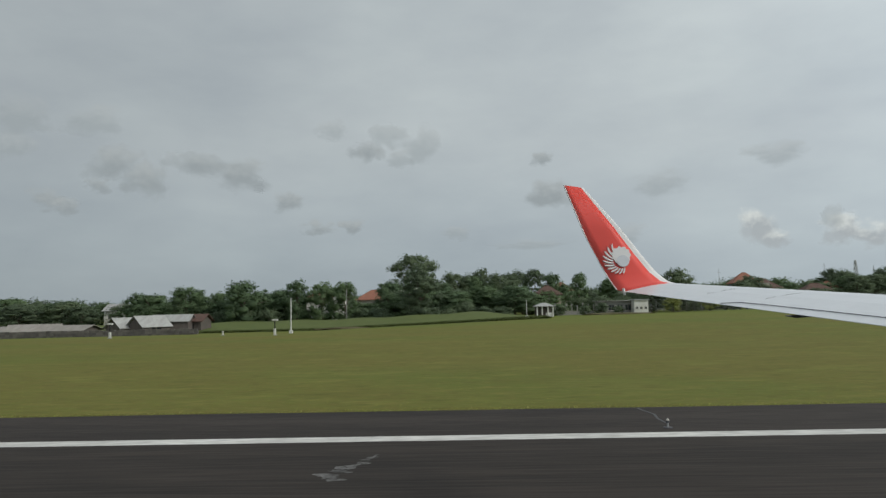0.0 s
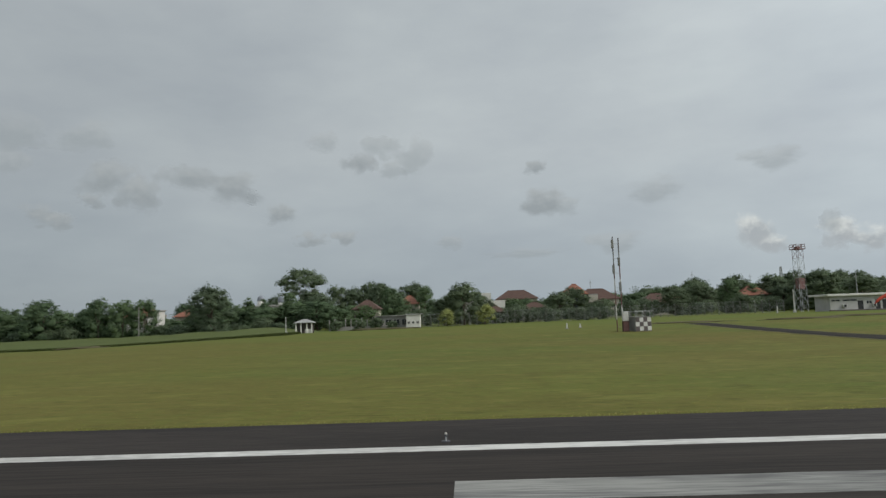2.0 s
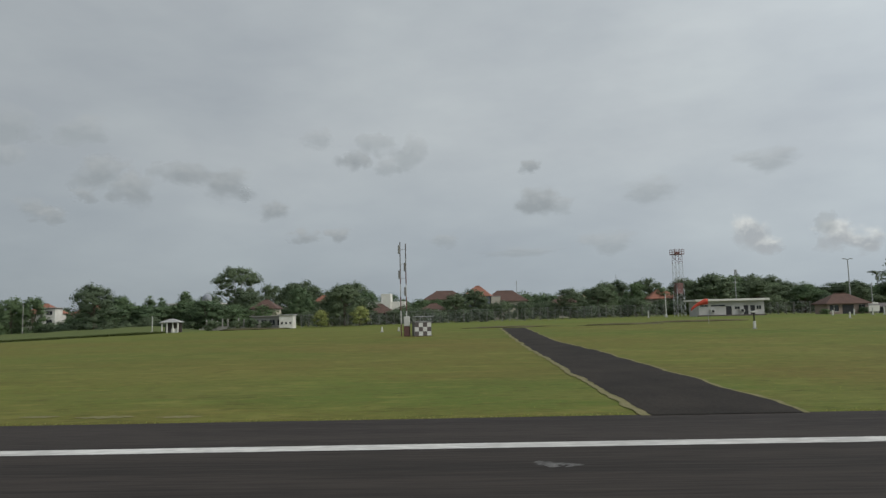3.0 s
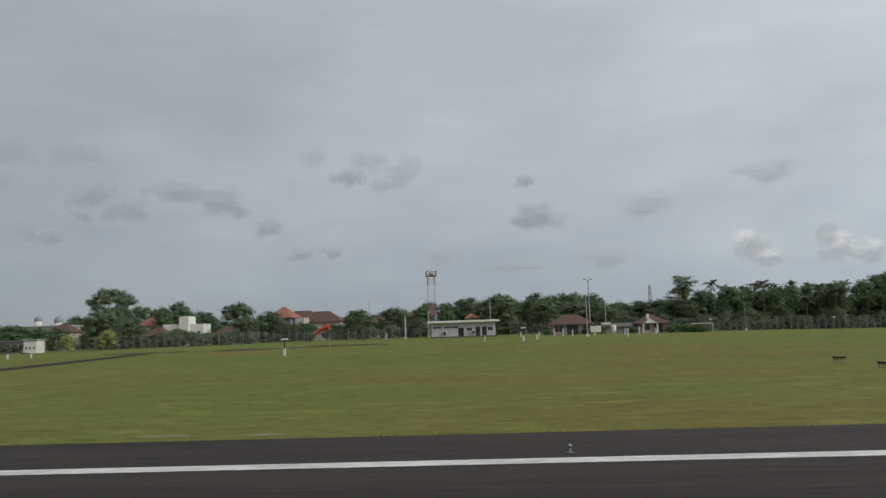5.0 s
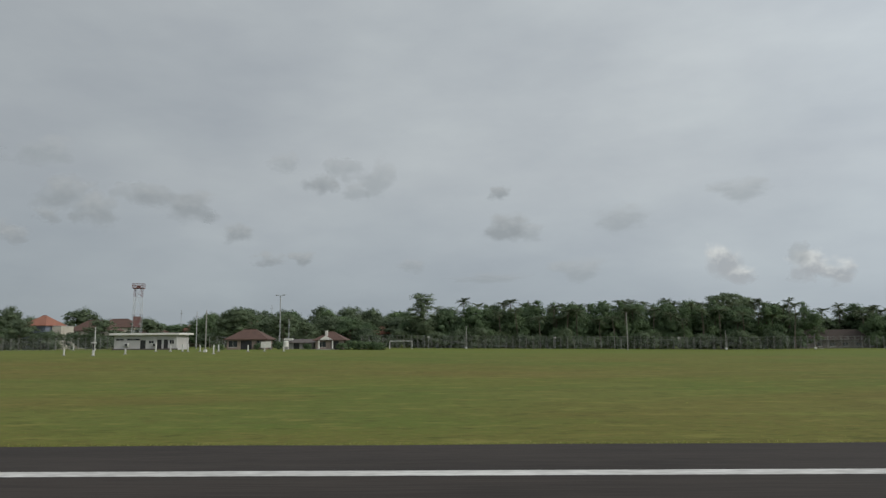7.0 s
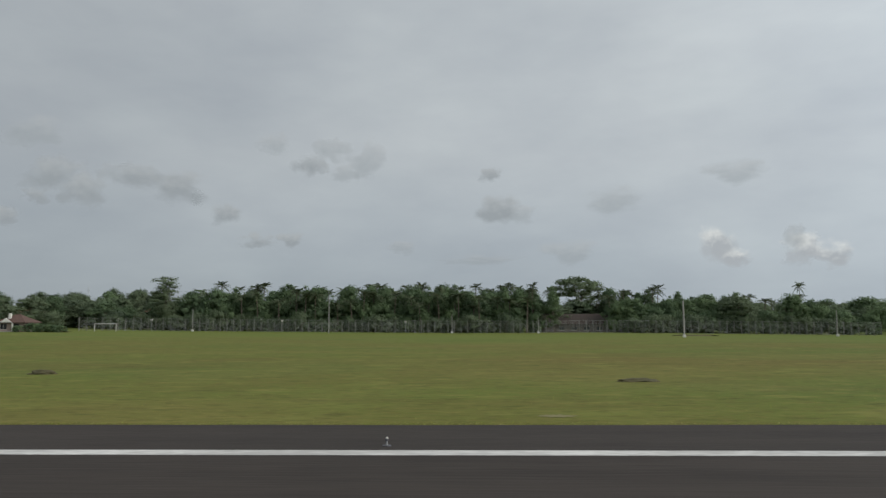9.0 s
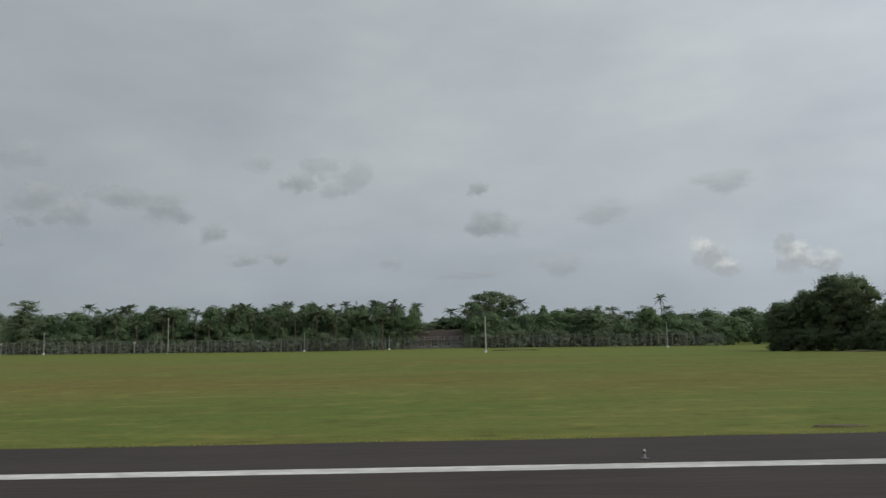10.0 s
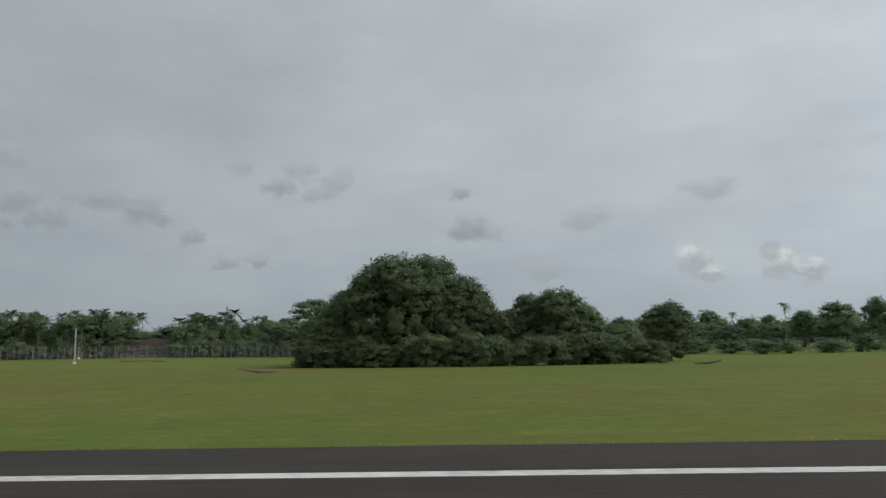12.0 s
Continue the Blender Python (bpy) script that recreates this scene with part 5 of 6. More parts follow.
# gate kiosk: open front with white pillars
kiosk = thing("gate_kiosk", at(15.2, 130, 4) @ Matrix.Scale(0.77, 4), "open white gate kiosk with a pale hipped roof", "kiosk")
for u in (-1.9, -0.7, 0.7, 1.9):
    part("pillar", boxed((u - 0.14, -1.5, -0.4), (u + 0.14, -1.22, 2.45), 0.02), WHITE, kiosk)
part("back_wall", boxed((-2.0, 1.2, -0.4), (2.0, 1.4, 2.45)), DARKROOF, kiosk, "dark back wall")
part("counter", boxed((0.2, -1.2, -0.4), (1.75, -0.9, 1.0), 0.02), WHITE, kiosk)
part("roof", hip_roof(4.0, 3.0, 2.6, 0.8, 0.4), GREYROOF, kiosk)

# low yard wall with pillars, and the grey wall by the sheds
yard = thing("yard_wall", at(22.3, 141), "low grey yard wall with thin concrete pillars", "wall")
part("wall", boxed((-4.6, -0.1, -0.5), (4.2, 0.1, 0.75), 0.02), CONCRETE, yard)
for k in range(9):
    part("pillar", boxed((-4.72 + 1.1 * k, -0.13, -0.5), (-4.55 + 1.1 * k, 0.13, 2.2 + 0.25 * math.sin(2.3 * k)), 0.02), CONCRETE, yard)
for k in range(-1, 3):
    rub = thing("rubble_wall", at(-70 - 18 * k, 113 + k, 2), "grey-brown rubble wall beside the sheds", "wall")
    bm = bmesh.new()
    r = random.Random(k)
    for i in range(30):
        u = -8.8 + 17.6 * i / 29
        for z, dz in ((-0.6, 0.85), (0.25, 0.4), (0.65, 0.25 + 0.2 * r.random())):
            q = 0.15 * r.random()
            add_box(bm, (u - 0.36 + q, -0.2 - 0.06 * r.random(), z), (u + 0.26 + q, 0.2, z + dz), 0.015)
    part("stonework", bm, RUBBLE, rub)

# ---- fences ----


def fence(x0, y0, x1, y1, h, label):
    ln = math.hypot(x1 - x0, y1 - y0)
    n = max(2, round(ln / 1.6))
    ob = thing("fence", pose(0, 0, 0), label, "fence", "airfield fence")
    me = None
    for i in range(n + 1):
        x, y = x0 + (x1 - x0) * i / n, y0 + (y1 - y0) * i / n
        if me is None:
            bm = boxed((-0.05, -0.05, -0.4), (0.05, 0.05, h), 0.012)
            add_tube(bm, [(0, 0, h - 0.02), (0.05, -0.30, h + 0.38)], [0.05, 0.035], 5)
            add_tube(bm, [(0, 0, h - 0.02), (-0.05, 0.30, h + 0.38)], [0.05, 0.035], 5)
            me = part("post", bm, FENCEPOST, ob)
            me.matrix_basis = at(x, y)
        else:
            p = new("post", me.data)
            p.parent = ob
            p.matrix_basis = at(x, y, 0.0 + 3 * math.sin(i * 1.7))
    bm = bmesh.new()
    rows = [0.1 + 0.22 * k for k in range(int(h / 0.22))] + [h + 0.18, h + 0.36]
    for k, z in enumerate(rows):
        pts = [(x0 + (x1 - x0) * i / n, y0 + (y1 - y0) * i / n) for i in range(n + 1)]
        add_tube(bm, [(x, y, float(land(x, y)) + z) for x, y in pts], 0.013, 3, cap=False)
    tagged(part("wire", bm, STEEL, ob), kind="stuff")
    bm = bmesh.new()
    for k in range(n * 5):
        f = (k + 0.5) / (n * 5)
        x, y = x0 + (x1 - x0) * f, y0 + (y1 - y0) * f
        z = float(land(x, y))
        add_tube(bm, [(x, y, z + 0.05), (x, y, z + h)], 0.011, 3, cap=False)
    tagged(part("mesh_wire", bm, STEEL, ob), kind="stuff")
    return ob


FENCE = "concrete-post wire fence with outward arms at the field edge"
fence(36.5, 143.5, 62, 146, 2.3, FENCE)
fence(62, 146, 88, 149, 2.3, FENCE)
fence(88, 149, 113, 151, 2.3, FENCE)
fence(132, 147, 150, 147, 2.2, FENCE)
fence(163, 156, 186, 164, 2.6, FENCE)
fence(186, 164, 215, 166, 2.6, FENCE)
fence(215, 166, 245, 168, 2.6, FENCE)
fence(245, 168, 278, 168, 2.6, FENCE)
fence(278, 168, 312, 166, 2.6, FENCE)
fence(312, 166, 345, 162, 2.6, FENCE)
fence(386, 158, 420, 158, 2.6, FENCE)
fence(420, 158, 455, 158, 2.6, FENCE)

# ---- masts and poles ----


def lattice(ob, w0, w1, h, steps, mats, leg_r=0.06, brace_r=0.03):
    """Four legs and braced bays that change colour from bay to bay."""
    def corner(k, f):
        w = (w0 + (w1 - w0) * f) / 2
        return Vector((w * (1, 1, -1, -1)[k], w * (1, -1, -1, 1)[k], h * f))
    for s in range(steps):
        a, b, m = s / steps, (s + 1) / steps, mats[s % len(mats)]
        for k in range(4):
            part("leg", tube([corner(k, a), corner(k, b)], leg_r, 5), m, ob)
        bm = bmesh.new()
        for k in range(4):
            j = (k + 1) % 4
            add_tube(bm, [corner(k, a), corner(j, b)], brace_r, 4)
            add_tube(bm, [corner(j, a), corner(k, b)], brace_r, 4)
            add_tube(bm, [corner(k, b), corner(j, b)], brace_r, 4)
        part("bracing", bm, m, ob)


tw = thing("lattice_tower", at(115.6, 148.5, 12), "red and white lattice tower with a railed platform", "tower")
lattice(tw, 1.75, 1.45, 13.0, 7, [PALESTEEL, PALESTEEL, PALESTEEL, FENCEPOST, PALESTEEL, PALESTEEL, DULLRED], 0.045, 0.02)
part("equipment_box", boxed((-0.66, -0.72, 4.7), (0.66, 0.58, 7.0), 0.04), DULLRED, tw, "faded red box inside the lattice")
lattice_top = part("platform", boxed((-1.1, -1.1, 13.0), (1.1, 1.1, 13.16), 0.02), DULLRED, tw)
for k in range(8):
    a = k * math.pi / 4
    u, v = max(-1.05, min(1.05, 2 * math.cos(a))), max(-1.05, min(1.05, 2 * math.sin(a)))
    part("baluster", boxed((u - 0.04, v - 0.04, 13.16), (u + 0.04, v + 0.04, 14.1)), DULLRED, lattice_top)
for z in (13.6, 14.06):
    bm = bmesh.new()
    add_tube(bm, [(-1.05, -1.05, z), (1.05, -1.05, z), (1.05, 1.05, z), (-1.05, 1.05, z), (-1.05, -1.05, z)], 0.045, 4)
    part("rail", bm, DULLRED, lattice_top)
part("lamp_box", boxed((-0.4, -0.4, 13.16), (0.4, 0.4, 13.6), 0.03), DULLRED, tw)

ms = thing("antenna_mast", at(63.5, 82), "slim red and white twin-pole antenna mast", "mast")
for u, top in ((-0.36, 11.1), (0.30, 10.9)):
    for s in range(7):
        part("pole_section", tube([(u, 0, -0.2 + top * s / 7), (u, 0, top * (s + 1) / 7)], 0.065, 6), (DULLRED, POSTWHITE, DULLRED, POSTWHITE, DULLRED, FENCEPOST, DARKPAINT)[s], ms)
rung = part("rung", tube([(-0.36, 0, 0.5), (0.30, 0, 0.5)], 0.03, 4), STEEL, ms)
for k in range(2, 18, 3):
    rg = new("rung", rung.data)
    rg.parent, rg.location = ms, (0, 0, 0.57 * k)
for z, u in ((10.2, -0.36), (8.1, 0.30), (7.2, -0.36), (5.2, 0.30)):
    ant = part("antenna", boxed((u - 0.22, -0.3, z - 0.5), (u + 0.05, -0.12, z + 0.5), 0.03), FENCEPOST, ms)
    part("bracket", boxed((u - 0.06, -0.12, z - 0.1), (u + 0.04, 0.0, z + 0.1)), STEEL, ant)

cab = thing("equipment_shelter", at(65.6, 81.2, 14), "dark and white chequered equipment shelter by the mast", "shelter")
core = part("body", boxed((-1.0, -0.8, 0.0), (1.0, 0.8, 1.6), 0.03), FENCEPOST, cab)
for i in range(4):
    for j in range(3):
        part("panel", boxed((-0.97 + 0.485 * i + 0.01, -0.83, 0.06 + 0.5 * j), (-0.97 + 0.485 * (i + 1) - 0.01, -0.803, 0.06 + 0.5 * (j + 1) - 0.02), 0.006), (DARKPAINT, POSTWHITE)[(i + j) % 2], core)
part("roof", slab_roof(2.0, 1.6, 1.602, 0.08, 0.1), FENCEPOST, cab)
part("skid", boxed((-1.1, -0.9, -0.4), (1.1, 0.9, -0.003), 0.03), OLDROOF, cab)
rack = part("roof_rack", tube([(-0.9, -0.7, 2.25), (1.3, -0.7, 2.25), (1.3, 0.7, 2.25), (-0.9, 0.7, 2.25), (-0.9, -0.7, 2.25)], 0.035, 5), STEEL, cab)
for u in (-0.9, 0.0, 0.9):
    for v in (-0.7, 0.7):
        part("stanchion", tube([(u, v, 1.68), (u, v, 2.25)], 0.03, 5), STEEL, rack)
cab2 = thing("generator_cabinet", at(63.9, 81), "narrow weathered red and white cabinet at the mast foot", "cabinet")
part("body", boxed((-0.35, -0.3, -0.2), (0.35, 0.3, 1.2), 0.03), OLDROOF, cab2)
part("upper_body", boxed((-0.33, -0.28, 1.203), (0.33, 0.28, 2.3), 0.03), POSTWHITE, cab2)
part("door", boxed((-0.28, -0.325, 0.1), (0.28, -0.303, 1.1), 0.006), DULLRED, cab2)

far = thing("radio_mast", at(223.5, 400), "distant slender lattice radio mast", "mast")
lattice(far, 3.6, 0.7, 24, 8, [STEEL], 0.13, 0.08)
for x, y, h in ((146, 250, 13), (121, 235, 13.5), (88, 240, 12.5), (128, 150, 8.1)):
    pl = thing("radio_pole", at(x, y), "thin grey radio pole above the roofs", "pole")
    part("pole", tube([(0, 0, -0.4), (0, 0, h)], [0.14, 0.07], 6), STEEL, pl)
    part("crossarm", boxed((-0.5, -0.04, h - 1.2), (0.5, 0.04, h - 1.1)), STEEL, pl)


def pole(x, y, h, r, material, label, head="", box=True):
    ob = thing("pole", at(x, y), label, "pole")
    part("shaft", tube([(0, 0, -0.4), (0, 0, h)], [r, r * 0.75], 7), material, ob)
    if box:
        b = part("base_box", boxed((-0.24, -0.24, -0.2), (0.24, 0.24, 0.42), 0.03), POSTWHITE, ob)
    if head == "lamp":
        for s in (-1, 1):
            arm = part("arm", tube([(0, 0, h - 0.15), (s * 0.5, 0, h + 0.1)], 0.05, 5), STEEL, ob)
            part("lamp_head", boxed((s * 0.7 - 0.28, -0.14, h + 0.02), (s * 0.7 + 0.28, 0.14, h + 0.2), 0.03), STEEL, arm)
    if head == "board":
        part("board", boxed((-0.75, -0.1, h * 0.13), (0.75, -0.04 + 0.1, h * 0.13 + 0.3), 0.02), POSTWHITE, ob)
    return ob


pole(148.0, 143, 10.9, 0.13, STEEL, "tall floodlight pole with twin lamp heads", "lamp", box=False)
lp = pole(150.6, 140, 6.0, 0.10, STEEL, "grey pole carrying a white box beside bungalows", box=False)
part("white_box", boxed((-0.9, -0.3, 1.7), (0.9, 0.3, 2.1), 0.04), WHITE, lp)
pole(143.0, 115, 6.9, 0.11, CONCRETE, "slim concrete pole standing on the grass")
pole(186.4, 163, 5.2, 0.09, CONCRETE, "slim pole with a white base box by the fence")
pole(221.0, 152, 8.0, 0.11, CONCRETE, "tall concrete pole by the fence", box=False)
pole(290.0, 126.5, 6.5, 0.17, CONCRETE, "stout concrete pole with a white base box on the grass")
pole(247.6, 167.2, 4.5, 0.09, CONCRETE, "slim pole with a white base box by the fence")
pole(268.1, 166.8, 3.6, 0.08, CONCRETE, "slim pole leaning slightly by the fence")
pole(329, 150, 5.5, 0.10, CONCRETE, "slim concrete pole with a white base box on the grass")
pole(-24.3, 146.5, 7.8, 0.09, CONCRETE, "tall thin pale pole on the bank", box=False)
pole(-24.4, 99, 5.0, 0.10, POSTWHITE, "white painted pole with a base box on the grass")
pole(11.9, 129, 3.2, 0.08, POSTWHITE, "white gate post with a base box")
pole(110.6, 141, 4.6, 0.12, POSTWHITE, "white pole beside the equipment building")

for x, y in ((177.7, 160.6), (207.2, 165.2), (236.5, 167.0)):
    fl = thing("fence_lamp", at(x, y), "small white lamp on a short pole by the fence", "lamp", "fence lamps")
    part("pole", tube([(0, 0, -0.3), (0, 0, 2.6)], 0.045, 6), STEEL, fl)
    hd = part("lamp_head", boxed((-0.26, -0.22, 2.45), (0.26, 0.05, 2.78), 0.05), POSTWHITE, fl)
    part("lens", boxed((-0.2, -0.235, 2.5), (0.2, -0.223, 2.72), 0.004), FRAME, hd)

# windsock
ws = thing("windsock", at(104.3, 98, -12), "drooping orange-red windsock on a thin steel pole", "windsock")
part("pole", tube([(0, 0, -0.4), (0, 0, 3.4)], [0.03, 0.02], 7), STEEL, ws)
part("hoop", tube([(0.05 + 0.02, 0.40 * math.cos(a), 2.95 + 0.40 * math.sin(a)) for a in (k * math.pi / 6 for k in range(13))], 0.025, 4), STEEL, ws)
bm = bmesh.new()
rings = []
for k in range(9):
    f = k / 8
    c, rr = Vector((-2.2 * f, 0, 2.95 + 0.1 * f - 1.1 * f * f)), 0.40 - 0.15 * f + 0.03 * math.sin(9 * f)
    rings.append([bm.verts.new(c + Vector((0.35 * f * math.sin(a) * rr, rr * math.cos(a), rr * math.sin(a)))) for a in (j * math.pi / 6 for j in range(12))])
for a, b in zip(rings, rings[1:]):
    for j in range(12):
        bm.faces.new((a[j], a[(j + 1) % 12], b[(j + 1) % 12], b[j]))
part("sock", bm, SOCK, ws, smooth=True)

# navigation aids on the grass


def marker(x, y, h, tall):
    ob = thing("navigation_marker", at(x, y), "white frangible marker post with a flat cap" if tall else "short white marker post", "marker post", "marker posts")
    part("foot", boxed((-0.22, -0.22, -0.2), (0.22, 0.22, 0.08), 0.02), CONCRETE, ob)
    w = 0.13 if tall else 0.09
    part("lower_post", boxed((-w, -w, 0.083), (w, w, h * 0.42), 0.02), POSTWHITE, ob)
    if tall:
        part("upper_post", tube([(0, 0, h * 0.42), (0, 0, h * 0.92)], 0.08, 6), BLACK, ob, "dark stem")
        part("cap", boxed((-0.36, -0.2, h * 0.9), (0.36, 0.2, h), 0.03), POSTWHITE, ob)
    return ob


for x, y in ((-46.8, 91.7), (-23.4, 86.7), (103, 79.4), (131.7, 101)):
    marker(x, y, 2.0, True)
for x, y, h in ((59.2, 95.5, 1.7), (61.3, 97.5, 1.3), (126.2, 103, 2.2), (134, 106, 2.0), (139.3, 117, 3.2), (147.6, 106, 3.2), (-33.5, 97, 1.4), (138, 118, 3), (141, 118, 2.6), (144.5, 117, 2.8), (149.5, 117, 2.6), (152, 118, 2.8), (155, 119, 2.4), (135.5, 119, 2.4), (132.5, 120, 2.2), (106.8, 140, 3.4)):
    marker(x, y, h, False)

for x, y, turn, size in ((341.2, 69.0, 20, 1.0), (387.6, 76.5, 150, 0.8)):
    log = thing("fallen_branch", at(x, y, turn, 0.05) @ Matrix.Scale(size, 4), "dark fallen branch lying curved on the grass", "branch", "fallen branches")
    part("limb", tube([(-1.9, 0.1, 0.50), (-1.1, 0.0, 0.26), (-0.3, -0.05, 0.10), (0.7, 0.0, 0.06), (1.7, 0.15, 0.04)], [0.05, 0.09, 0.13, 0.12, 0.06], 7), BARK, log)
    for u, v, w in ((-0.9, 0.6, 0.5), (0.1, -0.5, 0.35), (0.9, 0.5, 0.3)):
        part("twig", tube([(u, 0.0, 0.14), (u - 0.3, v * 0.6, w * 0.7), (u - 0.7, v, w)], [0.05, 0.035, 0.012], 5), BARK, log)

goal = thing("goal_frame", at(172.3, 150), "small white football goal frame on the grass", "goal")
for u in (-2.4, 2.4):
    part("upright", tube([(u, 0, -0.2), (u, 0, 1.7)], 0.07, 6), POSTWHITE, goal)
part("crossbar", tube([(-2.4, 0, 1.7), (2.4, 0, 1.7)], 0.07, 6), POSTWHITE, goal)

for x, y, up in ((147.2, 27.4, 0.0), (147.2, 34.0, 0.02), (147.1, 39.2, 0.12), (147.3, 44.4, 0.18)):
    pu = thing("approach_light_unit", at(x, y, 0, up), "low black light housing on short legs in the grass", "light unit", "approach light row")
    part("housing", boxed((-0.30, -0.26, 0.09), (0.30, 0.26, 0.19), 0.02), BLACK, pu)
    part("hood", boxed((-0.33, -0.31, 0.193), (0.33, 0.24, 0.222), 0.005), DRYEDGE, pu, "dusty pale hood")
    part("base_plate", boxed((-0.30, -0.27, 0.012), (0.30, 0.26, 0.045), 0.01), DRYEDGE, pu, "dusty yellow base plate")
    for u in (-0.24, 0.24):
        for v in (-0.2, 0.2):
            part("leg", tube([(u, v, -0.3), (u, v, 0.09)], 0.022, 6), STEEL, pu)
    for u in (-0.14, 0.14):
        part("lens", boxed((u - 0.10, -0.272, 0.11), (u + 0.10, -0.263, 0.17), 0.004), GLASS, pu)

for n in range(-1, 11):
    rl = thing("runway_edge_light", pose(4.47 + 40.86 * n, 15.7, 0.018), "small elevated runway edge light with a glass dome", "runway light", "runway edge lights")
    part("base_plate", tube([(0, 0, 0), (0, 0, 0.02)], 0.10, 12), SEAM, rl)
    part("stem", tube([(0, 0, 0.02), (0, 0, 0.13)], 0.022, 8), STEEL, rl)
    lamp = part("lamp_body", tube([(0, 0, 0.11), (0, 0, 0.160)], [0.035, 0.042], 10), SEAM, rl)
    bm = bmesh.new()
    bmesh.ops.create_uvsphere(bm, u_segments=12, v_segments=8, radius=0.034, matrix=Matrix.Translation((0, 0, 0.165)) @ Matrix.Diagonal((1, 1, 1.2, 1)))
    part("lens", bm, FRAME, lamp, "pale frosted dome", smooth=True)

# low earth banks and bare streaks in the field
for x, y, ln, h in ((-20, 118, 9, 0.35), (93, 100, 11, 0.22), (105, 104, 14, 0.25), (77, 101, 12, 0.2), (30, 134, 14, 0.35), (166, 140, 8, 0.2), (296, 140, 9, 0.25), (338, 92, 8, 0.2), (228.7, 36.9, 1.5, 0.24), (297, 20.2, 1.5, 0.06), (259, 31.8, 1.8, 0.16), (316, 34, 2, 0.10)):
    bm = bmesh.new()
    bmesh.ops.create_icosphere(bm, subdivisions=4, radius=1.0)
    for v in bm.verts:
        k = 1 + 0.35 * noise.noise(v.co * 2.5 + Vector((x, y, 0)))
        v.co = Vector((v.co.x * ln / 2 * k, v.co.y * min(0.7, 0.13 * ln) * k, v.co.z * h * k))
    mound = part("earth_mound", bm, mat("bare_earth", (0.12, 0.10, 0.05), (0.06, 0.06, 0.03), scale=1.0, fine=8, bump=0.6) if "bare_earth" not in bpy.data.materials else bpy.data.materials["bare_earth"], None, "low dark mound of earth and rough grass", True)
    mound.matrix_basis = at(x, y, 0)
    tagged(mound, category="mound", group="earth mounds")

# ---- the aircraft's wing beside the runway ----
# leading and trailing edge, station by station, from inboard to the tip of the winglet
LE = [(6.360, 4, 2.455), (4.680, 7.5, 2.770), (4.200, 8.5, 2.860), (3.720, 9.5, 2.950), (3.240, 10.5, 3.040), (3.135, 10.65, 3.096), (2.995, 10.8, 3.253), (2.800, 10.9, 3.544), (2.510, 11.05, 4.003), (2.023, 11.25, 4.649)]
TE = [(4.29, 4.0, 2.33), (3.36, 7.26, 2.64), (3.02, 8.45, 2.754), (2.73, 9.48, 2.852), (2.44, 10.5, 2.95), (2.36, 10.65, 2.98), (2.28, 10.8, 3.15), (2.18, 10.9, 3.37), (1.99, 11.05, 3.83), (1.70, 11.25, 4.71)]
LE, TE = [Vector(p) for p in LE], [Vector(p) for p in TE]
PROFILE = [(0.0, 0.0), (0.015, 0.3), (0.06, 0.6), (0.15, 0.85), (0.32, 1.0), (0.55, 0.85), (0.78, 0.48), (1.0, 0.03)]


def section(i, thick):
    """Upper and lower points of the section at a station, from the leading edge back."""
    span = LE[min(i + 1, len(LE) - 1)] + TE[min(i + 1, len(TE) - 1)] - LE[max(i - 1, 0)] - TE[max(i - 1, 0)]
    chord = TE[i] - LE[i]
    nrm = span.cross(chord).normalized()
    if nrm.z < 0 and i < 5 or i >= 5 and nrm.y > 0:
        nrm = -nrm
    c = chord.length * thick
    return [LE[i] + chord * f + nrm * c * g for f, g in PROFILE], [LE[i] + chord * f - nrm * c * g * 0.7 for f, g in PROFILE], nrm


SECTIONS = [section(i, 0.055 if i < 5 else 0.045) for i in range(len(LE))]


def skin(stations, lo, hi):
    """The skin between profile points lo and hi, both sides, closed at its ends."""
    bm = bmesh.new()
    loops = []
    for i in stations:
        up, down, _ = SECTIONS[i]
        loops.append([bm.verts.new(p) for p in up[lo:hi + 1]] + [bm.verts.new(p) for p in down[lo:hi + 1][::-1]])
    n = len(loops[0])
    for a, b in zip(loops, loops[1:]):
        for k in range(n):
            bm.faces.new((a[k], a[(k + 1) % n], b[(k + 1) % n], b[k]))
    bm.faces.new(loops[0][::-1])
    bm.faces.new(loops[-1])
    return bm


wing = thing("aircraft_wing", pose(0, 0, 0), "grey aircraft wing with an upswept red winglet", "aircraft wing")
panel = part("wing_skin", skin(range(0, 5), 2, 7), WINGGREY, wing, "light grey wing skin")
part("leading_edge", skin(range(0, 5), 0, 2), WINGWHITE, wing, "white leading edge")
wl_ = part("winglet", skin(range(4, 10), 3, 7), WINGRED, wing, "glossy red winglet", smooth=True)
part("winglet_edge", skin(range(4, 10), 0, 3), WINGWHITE, wl_, "white leading edge")
bm = bmesh.new()
add_tube(bm, [TE[i] for i in range(5, 10)], 0.009, 6)
part("trailing_strip", bm, WINGWHITE, wl_, "thin white trailing edge")
part("static_wick", tube([TE[4] + Vector((0, 0, -0.05)), TE[4] + Vector((-0.02, 0, 0.05))], 0.02, 6), WINGWHITE, wing)


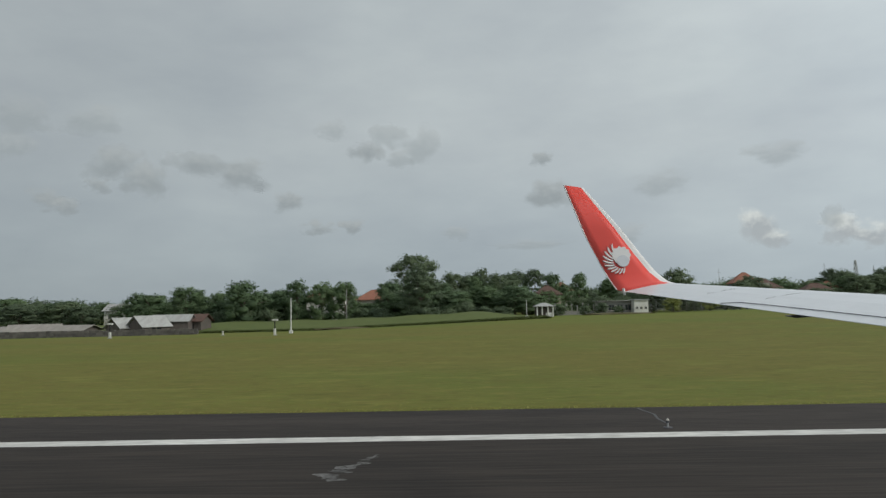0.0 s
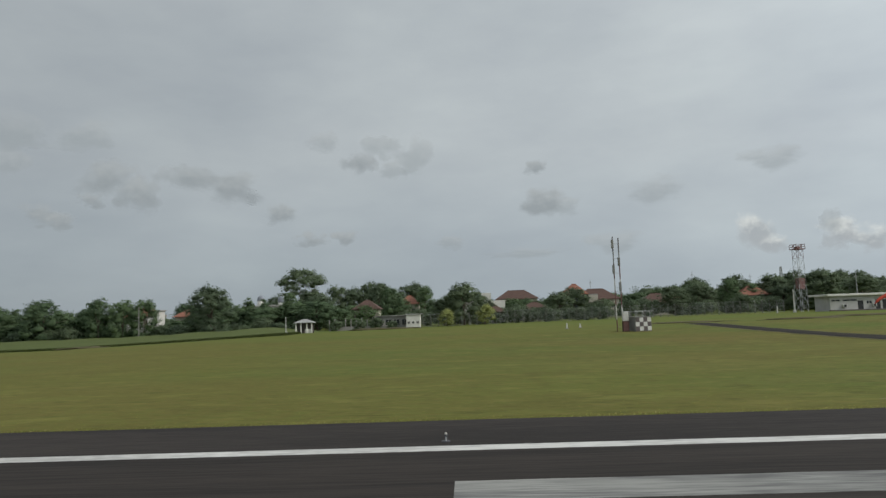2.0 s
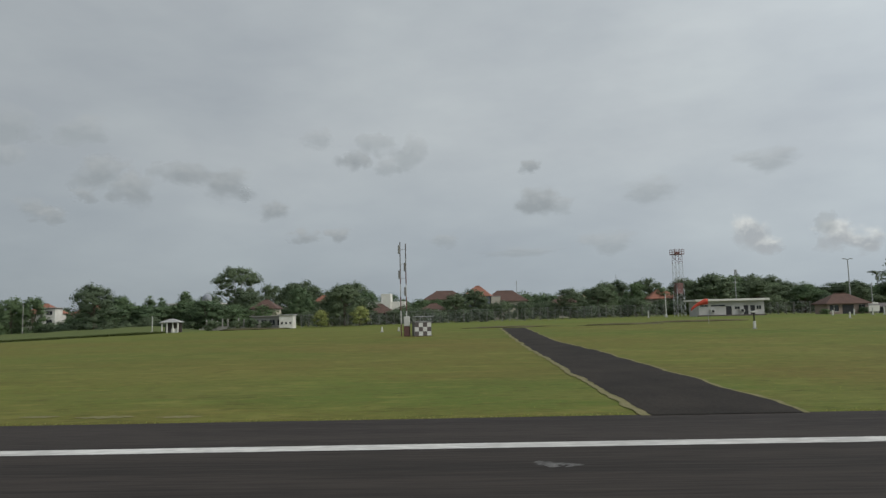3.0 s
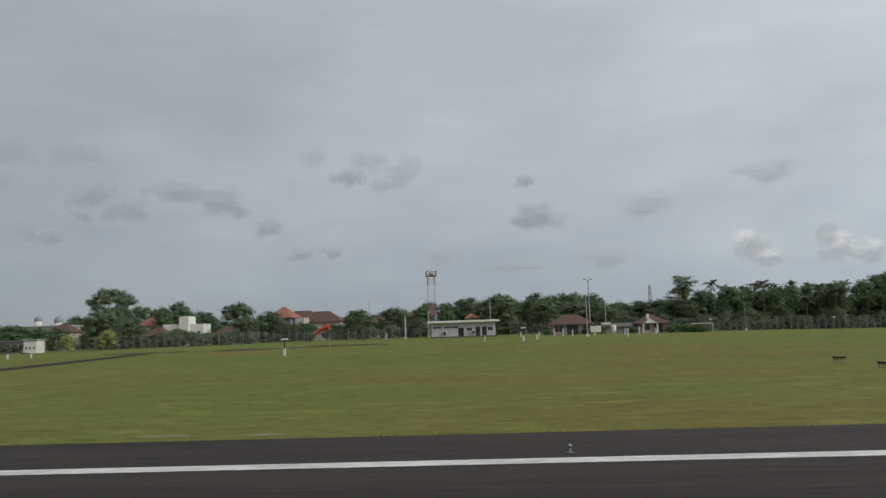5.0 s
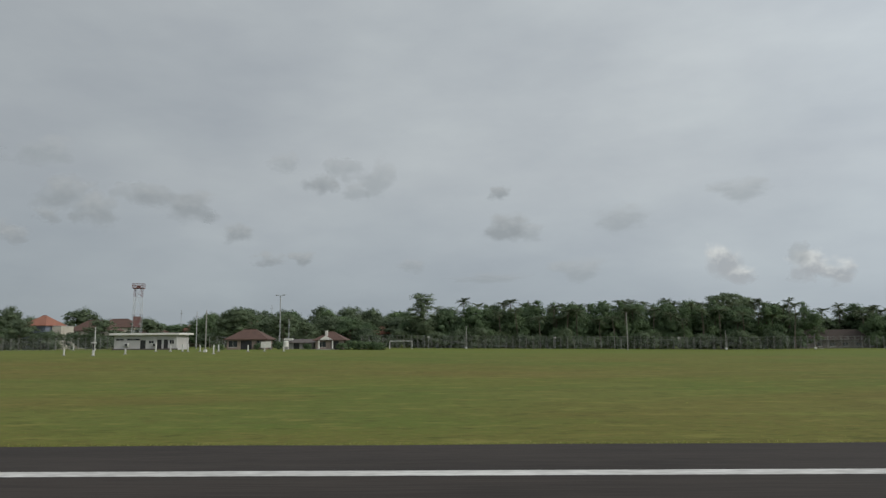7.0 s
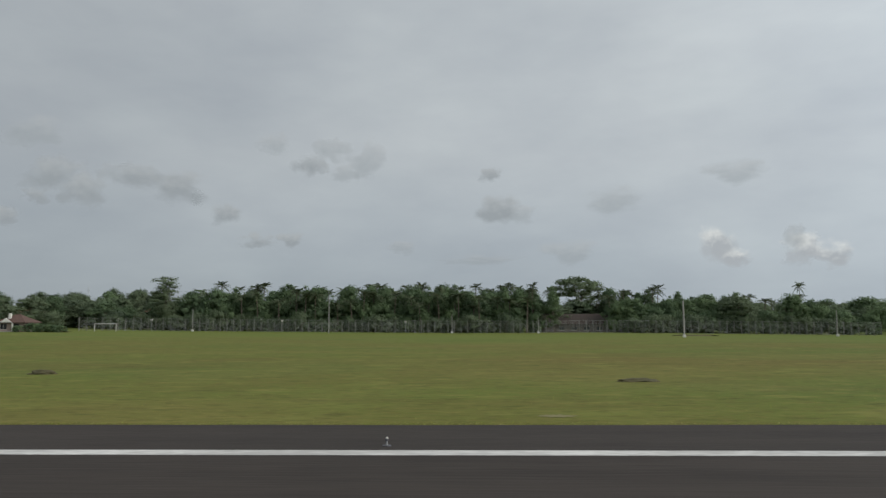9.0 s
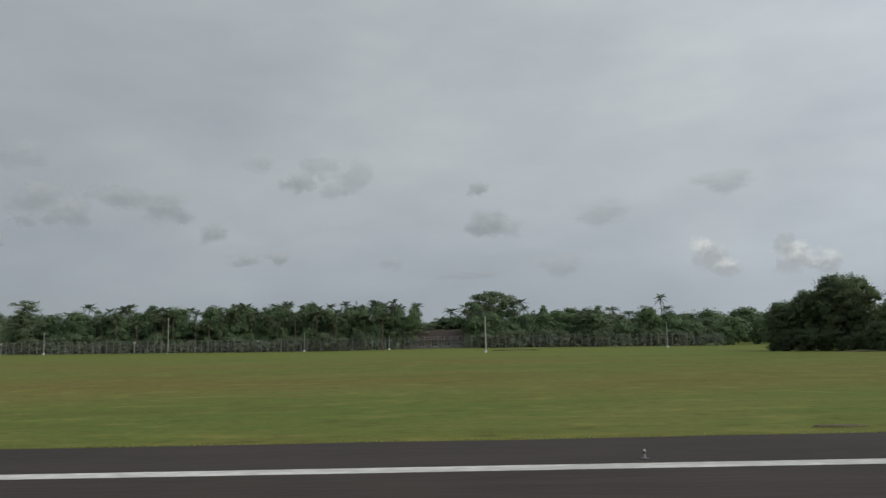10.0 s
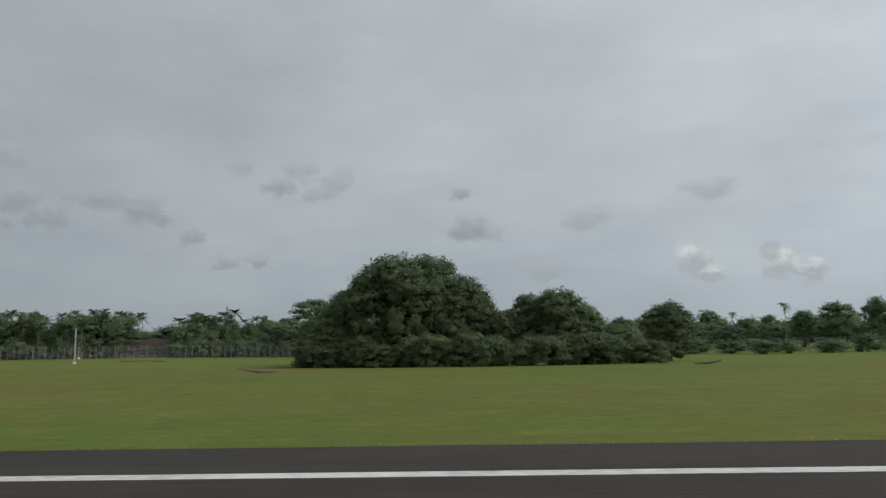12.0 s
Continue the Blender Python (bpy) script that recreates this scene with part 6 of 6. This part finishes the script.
def upper(i, f, chordwise, lift=0.006):
    """Upper skin at station i + f and the fraction of the chord."""
    out = []
    for j in (i, min(i + 1, len(LE) - 1)):
        up, _, nrm = SECTIONS[j]
        k = max(a for a in range(len(PROFILE) - 1) if PROFILE[a][0] <= chordwise)
        g = (chordwise - PROFILE[k][0]) / (PROFILE[k + 1][0] - PROFILE[k][0])
        out.append(up[k].lerp(up[k + 1], g) + nrm * lift)
    return out[0].lerp(out[1], f)


seam = [upper(1, 0.92, 0.985), upper(1, 0.76, 0.89), upper(1, 0.45, 0.875), upper(1, 0.0, 0.868), upper(0, 0.4, 0.86)]
part("aileron_gap", tube(seam, 0.0045, 5), SEAM, panel, "dark control-surface gap")
for s in (0.6, 1.7, 2.6):
    part("panel_joint", tube([upper(int(s), s % 1, f, 0.0) for f in (0.35, 0.5, 0.7)], 0.0025, 4), SEAM, panel)
fa = [Vector((3.80, 7.4, 2.66)), Vector((3.60, 7.3, 2.62)), Vector((3.42, 7.25, 2.61)), Vector((3.30, 7.22, 2.62))]
part("track_fairing", tube(fa, [0.012, 0.020, 0.016, 0.006], 8), SEAM, wing, "dark flap track fairing")

# the white emblem on the winglet: a disc with a fan of feathers, as plain shapes
centre = upper(7, 0.06, 0.49, 0.004)
back = (TE[8] + TE[7] - LE[8] - LE[7]).normalized()
nr = SECTIONS[7][2]
upw = nr.cross(back).normalized()
if upw.z < 0:
    upw = -upw
back = (back - nr * back.dot(nr)).normalized()


def plate(points, lift):
    bm = bmesh.new()
    top = [bm.verts.new(centre + 1.12 * (back * (u + 0.035) + upw * (v - 0.015)) + nr * (lift + 0.012)) for u, v in points]
    low = [bm.verts.new(centre + 1.12 * (back * (u + 0.035) + upw * (v - 0.015)) - nr * 0.03) for u, v in points]
    bm.faces.new(top)
    bm.faces.new(low[::-1])
    for k in range(len(points)):
        bm.faces.new((top[k], top[(k + 1) % len(points)], low[(k + 1) % len(points)], low[k]))
    return bm


part("emblem_disc", plate([(-0.045 + 0.085 * math.cos(a), -0.06 + 0.085 * math.sin(a)) for a in (k * math.pi / 10 for k in range(20))], 0.022), WINGGREY, wl_, "pale grey disc")
part("emblem_crest", plate([(-0.055 + (0.125 + 0.010 * math.cos(11 * a)) * math.cos(a), 0.03 + (0.125 + 0.010 * math.cos(11 * a)) * math.sin(a)) for a in (k * math.pi / 30 for k in range(60))], 0.014), WINGWHITE, wl_, "white scalloped disc")
for k in range(11):
    a0 = math.radians(110 + 16.5 * k)
    left, right = [], []
    for j in range(7):
        f = j / 6
        a, rr = a0 - 0.30 * f, 0.105 + (0.185 - 0.0105 * k) * f
        u, v = -0.02 - rr * math.cos(a), -0.05 + rr * math.sin(a)
        w = (0.007 + 0.010 * f) * (1 - f ** 6)
        left.append((u + w * math.sin(a), v + w * math.cos(a)))
        right.append((u - w * math.sin(a), v - w * math.cos(a)))
    part("emblem_feather", plate(left + right[-2::-1], 0.012), WINGWHITE, wl_)
